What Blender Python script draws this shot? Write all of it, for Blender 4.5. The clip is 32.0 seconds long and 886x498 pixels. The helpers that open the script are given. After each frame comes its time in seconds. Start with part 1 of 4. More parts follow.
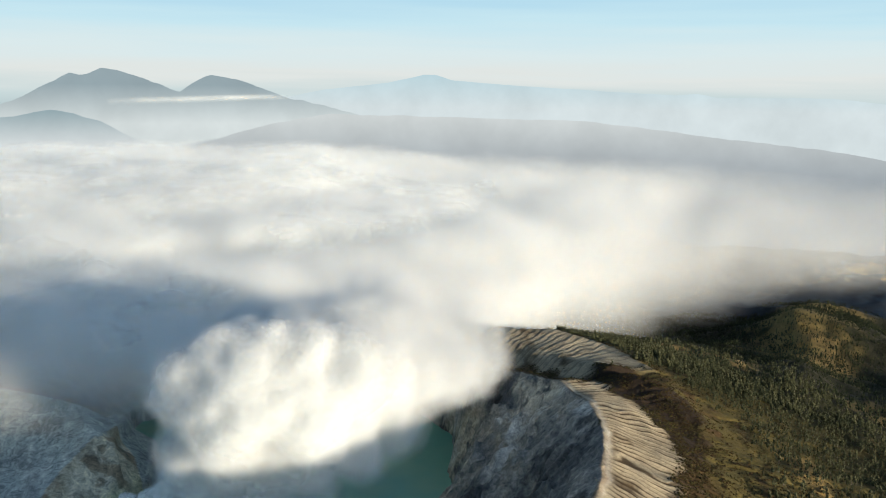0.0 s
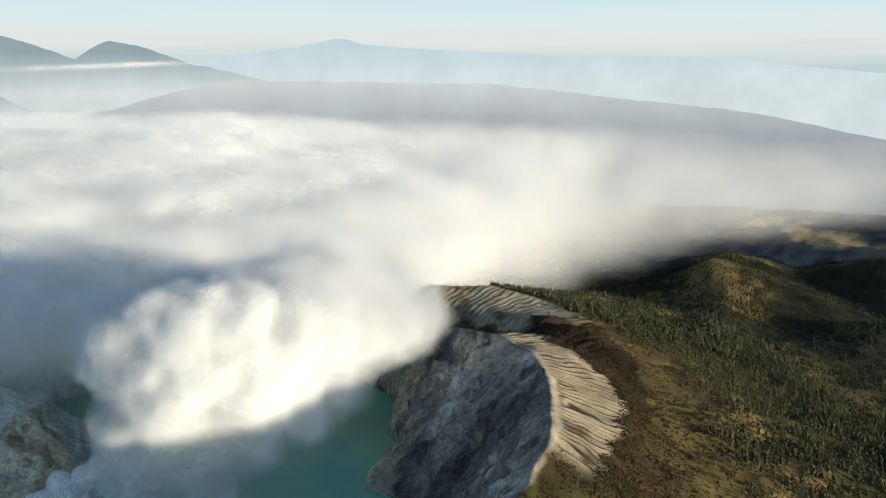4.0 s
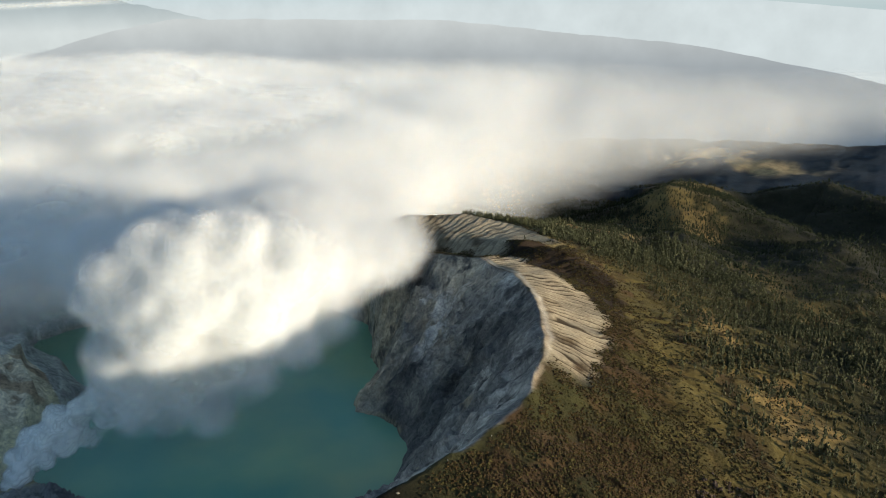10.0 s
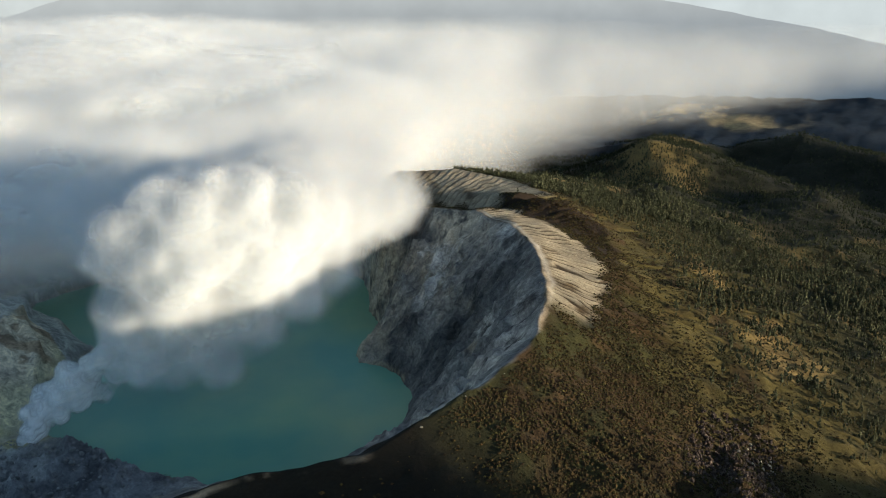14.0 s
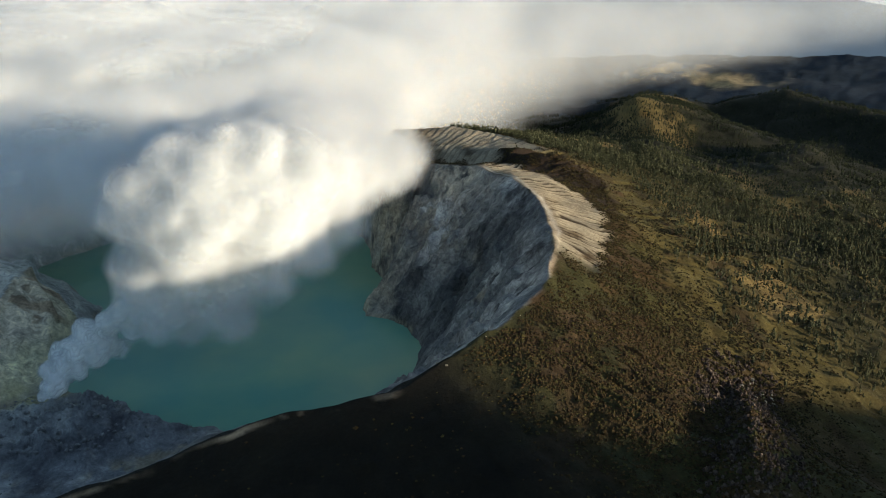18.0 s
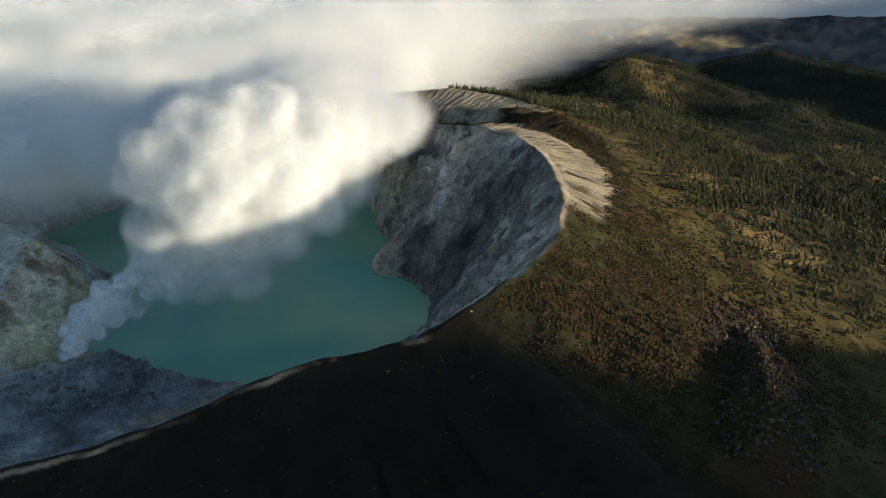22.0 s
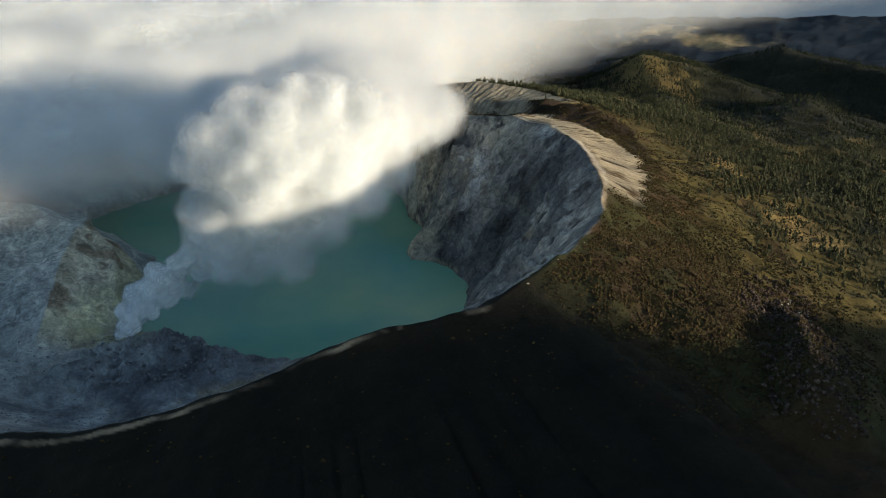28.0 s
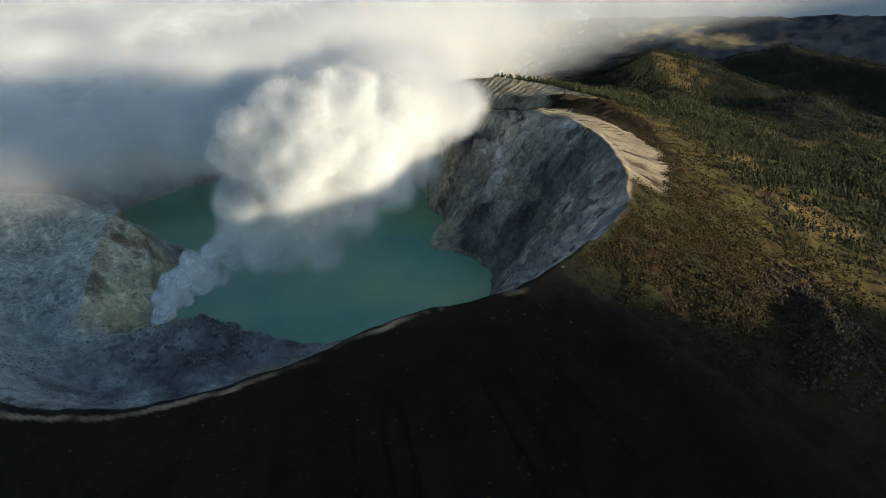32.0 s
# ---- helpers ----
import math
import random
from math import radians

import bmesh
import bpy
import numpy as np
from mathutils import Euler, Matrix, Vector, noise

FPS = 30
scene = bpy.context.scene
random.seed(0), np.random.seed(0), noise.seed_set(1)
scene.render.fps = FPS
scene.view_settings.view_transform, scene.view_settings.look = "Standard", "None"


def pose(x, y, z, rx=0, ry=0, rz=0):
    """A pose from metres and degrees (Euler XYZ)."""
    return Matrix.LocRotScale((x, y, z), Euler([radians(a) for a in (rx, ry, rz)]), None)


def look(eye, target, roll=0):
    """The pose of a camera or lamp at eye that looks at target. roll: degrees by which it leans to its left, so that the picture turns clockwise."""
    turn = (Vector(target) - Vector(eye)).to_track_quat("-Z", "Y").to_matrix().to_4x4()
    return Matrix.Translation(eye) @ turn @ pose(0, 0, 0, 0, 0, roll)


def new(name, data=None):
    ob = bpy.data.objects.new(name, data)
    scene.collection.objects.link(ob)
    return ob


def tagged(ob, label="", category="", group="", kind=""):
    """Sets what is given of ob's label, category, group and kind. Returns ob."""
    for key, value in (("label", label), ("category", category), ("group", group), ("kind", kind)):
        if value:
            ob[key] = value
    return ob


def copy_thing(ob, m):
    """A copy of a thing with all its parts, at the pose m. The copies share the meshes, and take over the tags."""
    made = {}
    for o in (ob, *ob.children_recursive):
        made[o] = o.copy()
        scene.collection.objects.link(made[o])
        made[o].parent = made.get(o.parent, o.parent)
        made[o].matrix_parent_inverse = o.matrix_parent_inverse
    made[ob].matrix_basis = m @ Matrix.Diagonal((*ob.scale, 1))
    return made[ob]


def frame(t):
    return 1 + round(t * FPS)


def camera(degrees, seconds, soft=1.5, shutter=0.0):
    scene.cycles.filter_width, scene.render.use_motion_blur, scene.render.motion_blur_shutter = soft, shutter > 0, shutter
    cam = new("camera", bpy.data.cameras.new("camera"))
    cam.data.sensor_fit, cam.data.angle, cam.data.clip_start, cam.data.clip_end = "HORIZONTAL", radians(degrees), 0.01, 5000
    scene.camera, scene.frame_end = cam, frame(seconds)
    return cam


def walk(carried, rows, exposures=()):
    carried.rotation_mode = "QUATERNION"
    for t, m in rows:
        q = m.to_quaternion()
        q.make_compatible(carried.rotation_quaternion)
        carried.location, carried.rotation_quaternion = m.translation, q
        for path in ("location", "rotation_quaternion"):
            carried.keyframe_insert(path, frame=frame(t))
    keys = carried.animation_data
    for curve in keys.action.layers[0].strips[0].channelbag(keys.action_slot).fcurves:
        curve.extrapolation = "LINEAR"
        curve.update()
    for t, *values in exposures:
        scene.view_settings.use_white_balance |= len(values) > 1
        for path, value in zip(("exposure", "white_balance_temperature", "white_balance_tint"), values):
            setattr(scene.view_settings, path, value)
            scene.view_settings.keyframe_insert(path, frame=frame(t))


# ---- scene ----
cam = camera(56.77, 32.0, soft=1.0)
PATH = [
    (0, (-0.00, -0.00, 534.68), (-1.17, 490.70, 438.71), 0.61),
    (1, (-7.87, 3.76, 528.99), (8.63, 493.27, 428.43), 0.47),
    (2, (-15.61, 6.55, 524.68), (17.59, 494.17, 419.22), 0.27),
    (3, (-23.11, 7.04, 521.35), (20.45, 492.83, 411.30), 0.11),
    (3.5, (-27.48, 7.62, 519.60), (20.95, 492.48, 407.52), 0.04),
    (5.5, (-47.10, 10.72, 512.69), (14.92, 491.42, 389.90), 0.02),
    (6, (-51.77, 10.53, 511.75), (13.43, 490.02, 385.90), -0.03),
    (7, (-59.49, 7.47, 509.74), (14.89, 484.06, 378.07), -0.12),
    (8, (-68.10, 3.36, 506.78), (11.05, 477.58, 369.48), -0.22),
    (9, (-76.72, -1.31, 503.69), (5.96, 470.77, 361.21), -0.43),
    (10, (-85.13, -6.18, 502.07), (1.15, 463.45, 353.74), -0.54),
    (11, (-93.96, -11.52, 500.70), (-4.38, 455.69, 346.78), -0.72),
    (12, (-102.83, -16.55, 499.52), (-9.69, 448.13, 340.17), -0.85),
    (13, (-111.83, -21.17, 498.21), (-14.82, 440.84, 333.48), -1.01),
    (14, (-120.47, -25.61, 497.20), (-20.39, 433.81, 327.17), -1.19),
    (14.5, (-124.88, -28.25, 496.52), (-23.23, 429.91, 324.03), -1.34),
    (16.5, (-143.43, -37.68, 493.72), (-36.40, 415.42, 311.40), -1.57),
    (17, (-147.93, -40.10, 493.17), (-40.50, 411.94, 308.44), -1.67),
    (18, (-156.96, -45.12, 491.42), (-47.28, 404.40, 301.94), -1.79),
    (19, (-166.66, -49.65, 490.30), (-53.18, 396.72, 295.66), -1.93),
    (20, (-176.32, -53.96, 489.52), (-59.74, 389.27, 289.63), -2.07),
    (20.5, (-181.09, -56.27, 489.25), (-63.22, 385.51, 286.91), -2.17),
    (21, (-185.87, -58.45, 488.82), (-67.88, 382.21, 284.13), -2.19),
    (21.5, (-190.67, -60.39, 488.36), (-72.87, 379.44, 281.79), -2.24),
    (22, (-195.71, -62.47, 488.15), (-77.64, 377.01, 280.99), -2.26),
    (23, (-205.49, -66.91, 487.64), (-87.34, 372.63, 280.65), -2.25),
    (24, (-215.38, -71.33, 486.90), (-97.09, 368.31, 280.21), -2.24),
    (25, (-225.24, -75.90, 486.25), (-107.00, 363.93, 279.91), -2.23),
    (25.5, (-230.16, -78.23, 486.42), (-111.94, 361.53, 279.95), -2.23),
    (27.5, (-250.48, -88.45, 486.54), (-131.81, 351.20, 280.08), -2.21),
    (28, (-255.95, -91.35, 486.76), (-136.98, 348.18, 280.21), -2.18),
    (29, (-266.24, -96.73, 487.20), (-147.18, 342.64, 280.36), -2.16),
    (30, (-276.34, -101.72, 486.83), (-157.13, 337.70, 280.19), -2.14),
    (31, (-286.37, -106.54, 487.03), (-167.21, 332.89, 280.39), -2.11),
    (32, (-297.33, -111.66, 487.34), (-177.83, 327.70, 280.75), -2.10),
]
walk(cam, [(t, look(eye, target, roll)) for t, eye, target, roll in PATH],
     exposures=[(0.0, 0.95, 6600, 10), (8.0, 0.93, 6650, 10), (14.0, 0.88, 6700, 10), (22.0, 0.82, 6720, 10), (32.0, 0.78, 6750, 10)])
scene.cycles.transparent_max_bounces = 96

# ---- light: low morning sun from the east, behind the camera ----
SUN_TO = Vector((0.80, -0.58, 0.110)).normalized()
SUN_EL = math.asin(SUN_TO.z)
world = bpy.data.worlds.new("morning_sky")
scene.world = world
world.use_nodes = True
wn = world.node_tree.nodes
wl = world.node_tree.links
sky = wn.new("ShaderNodeTexSky")
sky.sky_type = "NISHITA"
sky.sun_disc = False
sky.sun_elevation = SUN_EL
sky.sun_rotation = math.atan2(SUN_TO.x, SUN_TO.y)
sky.altitude = 2400
sky.air_density = 1.0
sky.dust_density = 0.6
wl.new(sky.outputs[0], wn["Background"].inputs[0])
wn["Background"].inputs[1].default_value = 0.145
sun_lamp = bpy.data.lights.new("sun", "SUN")
sun_lamp.energy = 3.9
sun_lamp.angle = radians(2.4)
sun_lamp.color = (1.0, 0.88, 0.70)
sun = new("sun", sun_lamp)
sun.matrix_world = look((1500, 1500, 1500), Vector((1500, 1500, 1500)) - SUN_TO)


# ---- small numeric noise ----
def hash01(i, j, k, seed):
    h = (i * 374761393 + j * 668265263 + k * 2147483647 + seed * 974711) & 0x7FFFFFFF
    h = ((h ^ (h >> 13)) * 1274126177) & 0x7FFFFFFF
    h = ((h ^ (h >> 16)) * 668265263) & 0x7FFFFFFF
    return ((h ^ (h >> 15)) & 0xFFFFFF) / float(0xFFFFFF)


def vnoise(x, y, z=None, seed=0):
    """Value noise in 2D or 3D, from -1 to 1."""
    x, y = np.asarray(x, float), np.asarray(y, float)
    i, j = np.floor(x).astype(np.int64), np.floor(y).astype(np.int64)
    u, v = x - i, y - j
    u, v = u * u * u * (u * (6 * u - 15) + 10), v * v * v * (v * (6 * v - 15) + 10)

    def plane(k):
        a, b = hash01(i, j, k, seed), hash01(i + 1, j, k, seed)
        c, d = hash01(i, j + 1, k, seed), hash01(i + 1, j + 1, k, seed)
        return (a * (1 - u) + b * u) * (1 - v) + (c * (1 - u) + d * u) * v

    if z is None:
        return plane(0) * 2 - 1
    z = np.asarray(z, float)
    k = np.floor(z).astype(np.int64)
    w = z - k
    w = w * w * (3 - 2 * w)
    return (plane(k) * (1 - w) + plane(k + 1) * w) * 2 - 1


def fbm(x, y, size, octaves=4, z=None, seed=0, gain=0.5):
    total, amp, norm = 0.0, 1.0, 0.0
    for o in range(octaves):
        f = 2.0 ** o / size
        total = total + amp * vnoise(x * f + 17.3 * o, y * f - 9.1 * o, None if z is None else z * f + 5.7 * o, seed + o)
        norm += amp
        amp *= gain
    return total / norm


def ridged(x, y, size, octaves=4, seed=0):
    total, amp, norm = 0.0, 1.0, 0.0
    for o in range(octaves):
        f = 2.0 ** o / size
        total = total + amp * (1 - np.abs(vnoise(x * f + 31.7 * o, y * f + 12.9 * o, None, seed + o)) * 2)
        norm += amp
        amp *= 0.5
    return total / norm


def sstep(a, b, x):
    t = np.clip((x - a) / (b - a), 0, 1)
    return t * t * (3 - 2 * t)


# ---- plan of the crater: rim and shore as distance from the lake's middle, by bearing ----
CX, CY = -180.0, 860.0
RIM_AT = [-180, -160, -137, -124, -113, -104, -96, -90, -82, -75, -69, -60, -51, -39, -28, -13, 4, 16, 23, 34, 44, 55, 75, 100, 130, 155, 180]
RIM_R = [480, 465, 451, 427, 403, 401, 381, 376, 386, 407, 404, 392, 381, 373, 361, 351, 355, 355, 358, 346, 330, 390, 540, 630, 660, 600, 480]
RIM_Z = [72, 78, 85, 91, 107, 128, 139, 150, 158, 168, 176, 176, 174, 174, 176, 178, 175, 170, 168, 160, 152, 150, 150, 150, 130, 105, 72]
# outer crest behind the inner rim in the north-east: bearing, distance, height
CREST_AT, CREST_R, CREST_Z = [0, 11, 22, 30, 36, 46, 52, 64], [480, 496, 523, 526, 534, 512, 470, 520], [134, 140, 151, 156, 158, 168, 169, 150]
SHORE_AT = [-180, -167, -150, -120, -107, -90, -60, -40, -22, -12, 4, 16, 24, 30, 37, 50, 61, 75, 90, 110, 129, 137, 154, 180]
SHORE_R = [215, 195, 165, 160, 145, 180, 215, 212, 202, 208, 200, 180, 168, 176, 246, 290, 400, 470, 500, 510, 493, 380, 252, 215]
FALL_AT = [-180, -110, -90, -75, -60, -50, -42, -36, -28, -15, 0, 13, 28, 60, 100, 180]
FALL = [0.30, 0.34, 0.33, 0.27, 0.25, 0.31, 0.56, 0.56, 0.48, 0.42, 0.35, 0.31, 0.33, 0.35, 0.35, 0.30]
# outlying hills: x, y, height, length, breadth, bearing of the long axis
HILLS = [
    (262, 1005, 20, 80, 34, -53), (640, 1420, 26, 200, 70, 65), (1000, 1420, 26, 220, 90, 60),
]
# wooded ridge north-east of the crater, and the big neighbour volcano's shoulder behind the camera
RIDGE = [(720, 1560, -8), (794, 1758, 60), (984, 2080, -14), (1180, 2040, -50), (1359, 1970, -14), (1430, 1676, -22), (1560, 1350, -40), (1900, 900, -60)]
# shoulder is never in view; its crest is shaped to cast the foreground shadow
SHOULDER = [(186, -629, 239), (421, -305, 250), (618, -34, 268), (626, -22, 255), (631, -16, 243), (635, -10, 221), (642, 0, 214), (660, 24, 205), (700, 80, 186), (743, 138, 162), (773, 181, 127), (804, 223, 85), (891, 342, 67), (1125, 666, 87)]
# bushy spur on the eastern flank that stands up into the light
SPUR = [(262, 524, 80), (238, 494, 95), (195, 415, 131), (150, 345, 146), (128, 312, 142)]


def bearing(x, y):
    return np.degrees(np.arctan2(y - CY, x - CX)), np.hypot(x - CX, y - CY)


def crest_distance(x, y, pts):
    """Distance to a crest line and the crest's height there."""
    best, high = np.full(np.shape(x), 1e9), np.zeros(np.shape(x))
    side = np.zeros(np.shape(x))
    for (ax, ay, az), (bx, by, bz) in zip(pts, pts[1:]):
        dx, dy = bx - ax, by - ay
        t = np.clip(((x - ax) * dx + (y - ay) * dy) / (dx * dx + dy * dy), 0, 1)
        d = np.hypot(x - ax - t * dx, y - ay - t * dy)
        near = d < best
        best = np.where(near, d, best)
        high = np.where(near, az + t * (bz - az), high)
        side = np.where(near, dx * (y - ay) - dy * (x - ax), side)
    return best, high, side


ARETE = [(-460, 1014, 82), (-476, 945, 64), (-486, 880, 42), (-497, 815, 18), (-500, 780, 8)]
CLIFF_CREST = [(-396, 922, 1), (-404, 935, 22), (-415, 951, 42), (-431, 970, 57), (-456, 1011, 81), (-495, 1055, 91), (-528, 1096, 98), (-611, 1118, 106), (-760, 1150, 112)]


def ground_height(x, y):
    th, r = bearing(x, y)
    wob = fbm(x, y, 60, 4, seed=3)
    rim = np.interp(th, RIM_AT, RIM_R) + 5 * fbm(x, y, 30, 3, seed=8)
    top = np.interp(th, RIM_AT, RIM_Z) + 2.0 * fbm(x, y, 40, 3, seed=9)
    shore = np.interp(th, SHORE_AT, SHORE_R) + 6 * fbm(x, y, 22, 4, seed=5)
    # inside: rock wall from the shore up to the rim
    t = (r - shore) / np.maximum(rim - shore, 20)
    south = sstep(-100, -112, th) + sstep(168, 178, th)
    steep = np.clip(t, 0, 1) ** 0.9
    flat = 0.10 * np.clip(t, 0, 1) + 0.90 * sstep(0.45, 1.0, t) ** 1.25
    wall = top * (steep * (1 - south) + flat * south)
    east = sstep(-80, -60, th) * sstep(75, 50, th)
    crag = ridged(x, y, 46, 5, seed=21)
    body = np.clip(t * (1 - t) * 4, 0, 1)
    ribs = ridged(th * 2.2 + 1.2 * wob, r * 0.016, 4.0, 5, seed=40)
    wall = wall + body * (east * (15 * crag + 11 * ribs + 12 * ridged(x, y, 95, 3, seed=24) + 8 * ridged(x, y, 19, 4, seed=23) - 9) + (1 - east) * (4 * crag + 3 * wob))
    mound = np.exp(-(((x + 365) / 125) ** 2 + ((y - 755) / 70) ** 2) ** 2)
    wall = wall + mound * (8 + 14 * ridged(x, y, 34, 5, seed=70) + 11 * ridged(x + 0.5 * y, y * 0.6, 15, 4, seed=71))
    # ash slopes in the west: a fan of washed ridges below, long grooves above
    fan = sstep(-450, -480, x) * sstep(880, 850, y) * sstep(660, 700, y)
    turn = np.degrees(np.arctan2(y - 890, x + 440))
    wall = wall + fan * 5.5 * ridged(turn * 0.16 + 0.25 * wob, np.hypot(x + 440, y - 890) * 0.006, 1.0, 3, seed=72)
    bed = np.clip((r - shore) * 0.5, -14, 0) - 0.6
    inside = np.where(t < 0, bed, np.maximum(wall, 0.15))
    cd, cz, cs = crest_distance(x, y, CLIFF_CREST)
    slope = np.where(cs > 0, np.interp(x, [-600, -490, -425, -395], [0.30, 0.40, 0.75, 1.0]), 0.8)
    ridge_h = cz - slope * cd + sstep(0, 25, cd) * (1.5 * ridged(x, y, 40, 4, seed=33) + 4 * ridged(x * 1.0 + y * 0.35, y * 0.12, 22, 4, seed=35)) - 5
    ad, az, asd = crest_distance(x, y, ARETE)
    arete_h = az - np.where(asd > 0, 0.50, 0.24) * ad + 5 * sstep(0, 20, ad) * ridged(x * 1.4 + y * 0.3, y * 0.5, 26, 5, seed=34) - 2
    inside = np.where((ridge_h > inside), ridge_h, inside)
    inside = np.where((arete_h > inside) & (r > shore + 4), arete_h, inside)
    # outside: flanks falling away
    d = np.maximum(r - rim, 0)
    fall = np.interp(th, FALL_AT, FALL)
    outside = top - 430 * (1 - np.exp(-fall * d / 430))
    outside = outside + 5 * sstep(30, 200, d) * wob + 20 * sstep(150, 700, d) * fbm(x, y, 240, 5, seed=14)
    spur = ridged(th * 0.55 + 0.15 * wob, d * 0.0012, 3.0, 3, seed=61)
    outside = outside + 5.5 * sstep(15, 120, d) * spur * sstep(900, 300, d) * (1 - 0.8 * sstep(-14, 0, th) * sstep(42, 30, th) * sstep(260, 180, d))
    cr, cz = np.interp(th, CREST_AT, CREST_R), np.interp(th, CREST_AT, CREST_Z)
    u = d / np.maximum(cr - rim, 20)
    dip = 9 + 9 * sstep(20, 30, th)
    band = top + (cz - top) * sstep(0.3, 1.0, u) - dip * np.sin(np.pi * np.clip(u * np.where(th > 25, 1.7, 1.0), 0, 1)) ** 2 + 2.5 * wob
    beyond = cz - 430 * (1 - np.exp(-fall * np.maximum(r - cr, 0) / 430)) + 8 * sstep(20, 250, r - cr) * wob
    north = sstep(0, 9, th) * sstep(66, 56, th)
    outside = outside * (1 - north) + north * np.where(u < 1, band, beyond + 20 * sstep(150, 700, r - cr) * fbm(x, y, 240, 5, seed=14))
    outside = outside + 15 * sstep(260, 600, d) * ridged(x + 0.4 * y, y - 0.3 * x, 190, 4, seed=19)
    # washed gullies on the pale eastern shoulder
    pale = pale_zone(th, d)
    outside = outside + sstep(0.02, 0.5, pale) * sstep(2, 16, d) * (2.6 - 1.0 * sstep(20, 30, th)) * (gully_wave(x, y, th, d) - 0.5)
    # tufts and hollows of the heath
    heath = sstep(8, 30, d) * sstep(520, 330, d) * (1 - pale)
    outside = outside + heath * (1.3 * ridged(x, y, 17, 3, seed=93) + 1.5 * fbm(x, y, 36, 3, seed=94))
    outside = outside - 3.2 * sstep(40, 110, d) * sstep(420, 260, d) * (1 - pale) * sstep(0.55, 0.95, ridged(th * 0.9 + 0.25 * wob, d * 0.004, 2.2, 2, seed=95))
    for hx, hy, hh, la, lb, az in HILLS:
        ca, sa = math.cos(radians(az)), math.sin(radians(az))
        u, v = ((x - hx) * ca + (y - hy) * sa) / la, (-(x - hx) * sa + (y - hy) * ca) / lb
        outside = outside + hh * np.exp(-(u * u + v * v) * 1.4) * (1 + 0.25 * wob)
    rd, rz, rs = crest_distance(x, y, RIDGE)
    rh = rz - np.where((rs > 0) & (x < 900), 0.52, 0.30) * np.maximum(rd - 15, 0) + 14 * fbm(x, y, 120, 5, seed=15) + 7 * ridged(x, y, 90, 4, seed=16)
    k = np.clip(0.5 + (rh - outside) / 80, 0, 1)
    outside = outside * (1 - k) + rh * k + 40 * k * (1 - k)
    far = sstep(1900, 2800, r) * sstep(60, 420, rd)
    outside = outside * (1 - far) + far * (-250 + 12 * fbm(x, y, 700, 4, seed=90) + 20 * ridged(x, y, 190, 4, seed=91))
    kd, kz, _ = crest_distance(x, y, SPUR)
    outside = np.maximum(outside, kz - 0.62 * kd + 4 * fbm(x, y, 14, 3, seed=96))
    sd, sz, _ = crest_distance(x, y, SHOULDER)
    outside = np.maximum(outside, sz - 1.5 * sd + 2 * fbm(x, y, 25, 3, seed=18))
    h = np.where(r < rim, inside, outside)
    return h


def gully_wave(x, y, th, d):
    """Sharp-crested washed ridges running down the shoulder, 0 in the rills to 1 on the crests."""
    turn = th * 0.66 + 1.0 * vnoise(th * 0.19, d * 0.010, seed=77) + 0.34 * vnoise(x / 17, y / 17, seed=4)
    split = sstep(18, 45, d + 14 * vnoise(th * 0.5, d * 0.0, seed=79))
    wide, narrow = 1 - np.abs(2 * (turn - np.floor(turn)) - 1), 1 - np.abs(2 * (turn * 2 + 0.3 - np.floor(turn * 2 + 0.3)) - 1)
    return (1 - 0.4 * split) * wide ** 0.8 + 0.4 * split * narrow


def pale_zone(th, d):
    edge = np.interp(th, [-33, -26, -15, -2, 10, 20, 26], [38, 50, 68, 80, 66, 56, 58]) + 7 * vnoise(th * 0.4, d * 0.0, seed=50) + 3 * vnoise(th * 1.1, d * 0.05, seed=51)
    main = sstep(-33, -27, th) * sstep(26, 21, th) * sstep(0, 6, d) * sstep(edge + 12, edge - 6, d)
    u = d / np.maximum(np.interp(th, CREST_AT, CREST_R) - np.interp(th, RIM_AT, RIM_R), 20)
    wall = sstep(24, 29, th) * sstep(62, 52, th) * sstep(0.30, 0.42, u + 0.05 * vnoise(th * 0.6, u * 2, seed=52)) * sstep(1.04, 0.98, u)
    return np.clip(main + wall, 0, 1)


# ---- materials ----
def node_material(name):
    m = bpy.data.materials.new(name)
    m.use_nodes = True
    nt = m.node_tree
    bsdf = nt.nodes["Principled BSDF"]
    return m, nt, bsdf


def noise_node(nt, scale, detail=6.0, rough=0.6):
    n = nt.nodes.new("ShaderNodeTexNoise")
    n.inputs["Scale"].default_value = scale
    n.inputs["Detail"].default_value = detail
    n.inputs["Roughness"].default_value = rough
    return n


def mapped(nt, value, lo, hi, a=0.0, b=1.0):
    n = nt.nodes.new("ShaderNodeMapRange")
    n.inputs[1].default_value, n.inputs[2].default_value = lo, hi
    n.inputs[3].default_value, n.inputs[4].default_value = a, b
    nt.links.new(value, n.inputs[0])
    return n.outputs[0]


def mixed(nt, fac, a, b, mode="MIX"):
    n = nt.nodes.new("ShaderNodeMix")
    n.data_type, n.blend_type = "RGBA", mode
    for v, s in ((fac, n.inputs[0]), (a, n.inputs[6]), (b, n.inputs[7])):
        if hasattr(v, "is_linked"):
            nt.links.new(v, s)
        elif isinstance(v, tuple):
            s.default_value = (*v, 1.0)
        else:
            s.default_value = v
    return n.outputs[2]


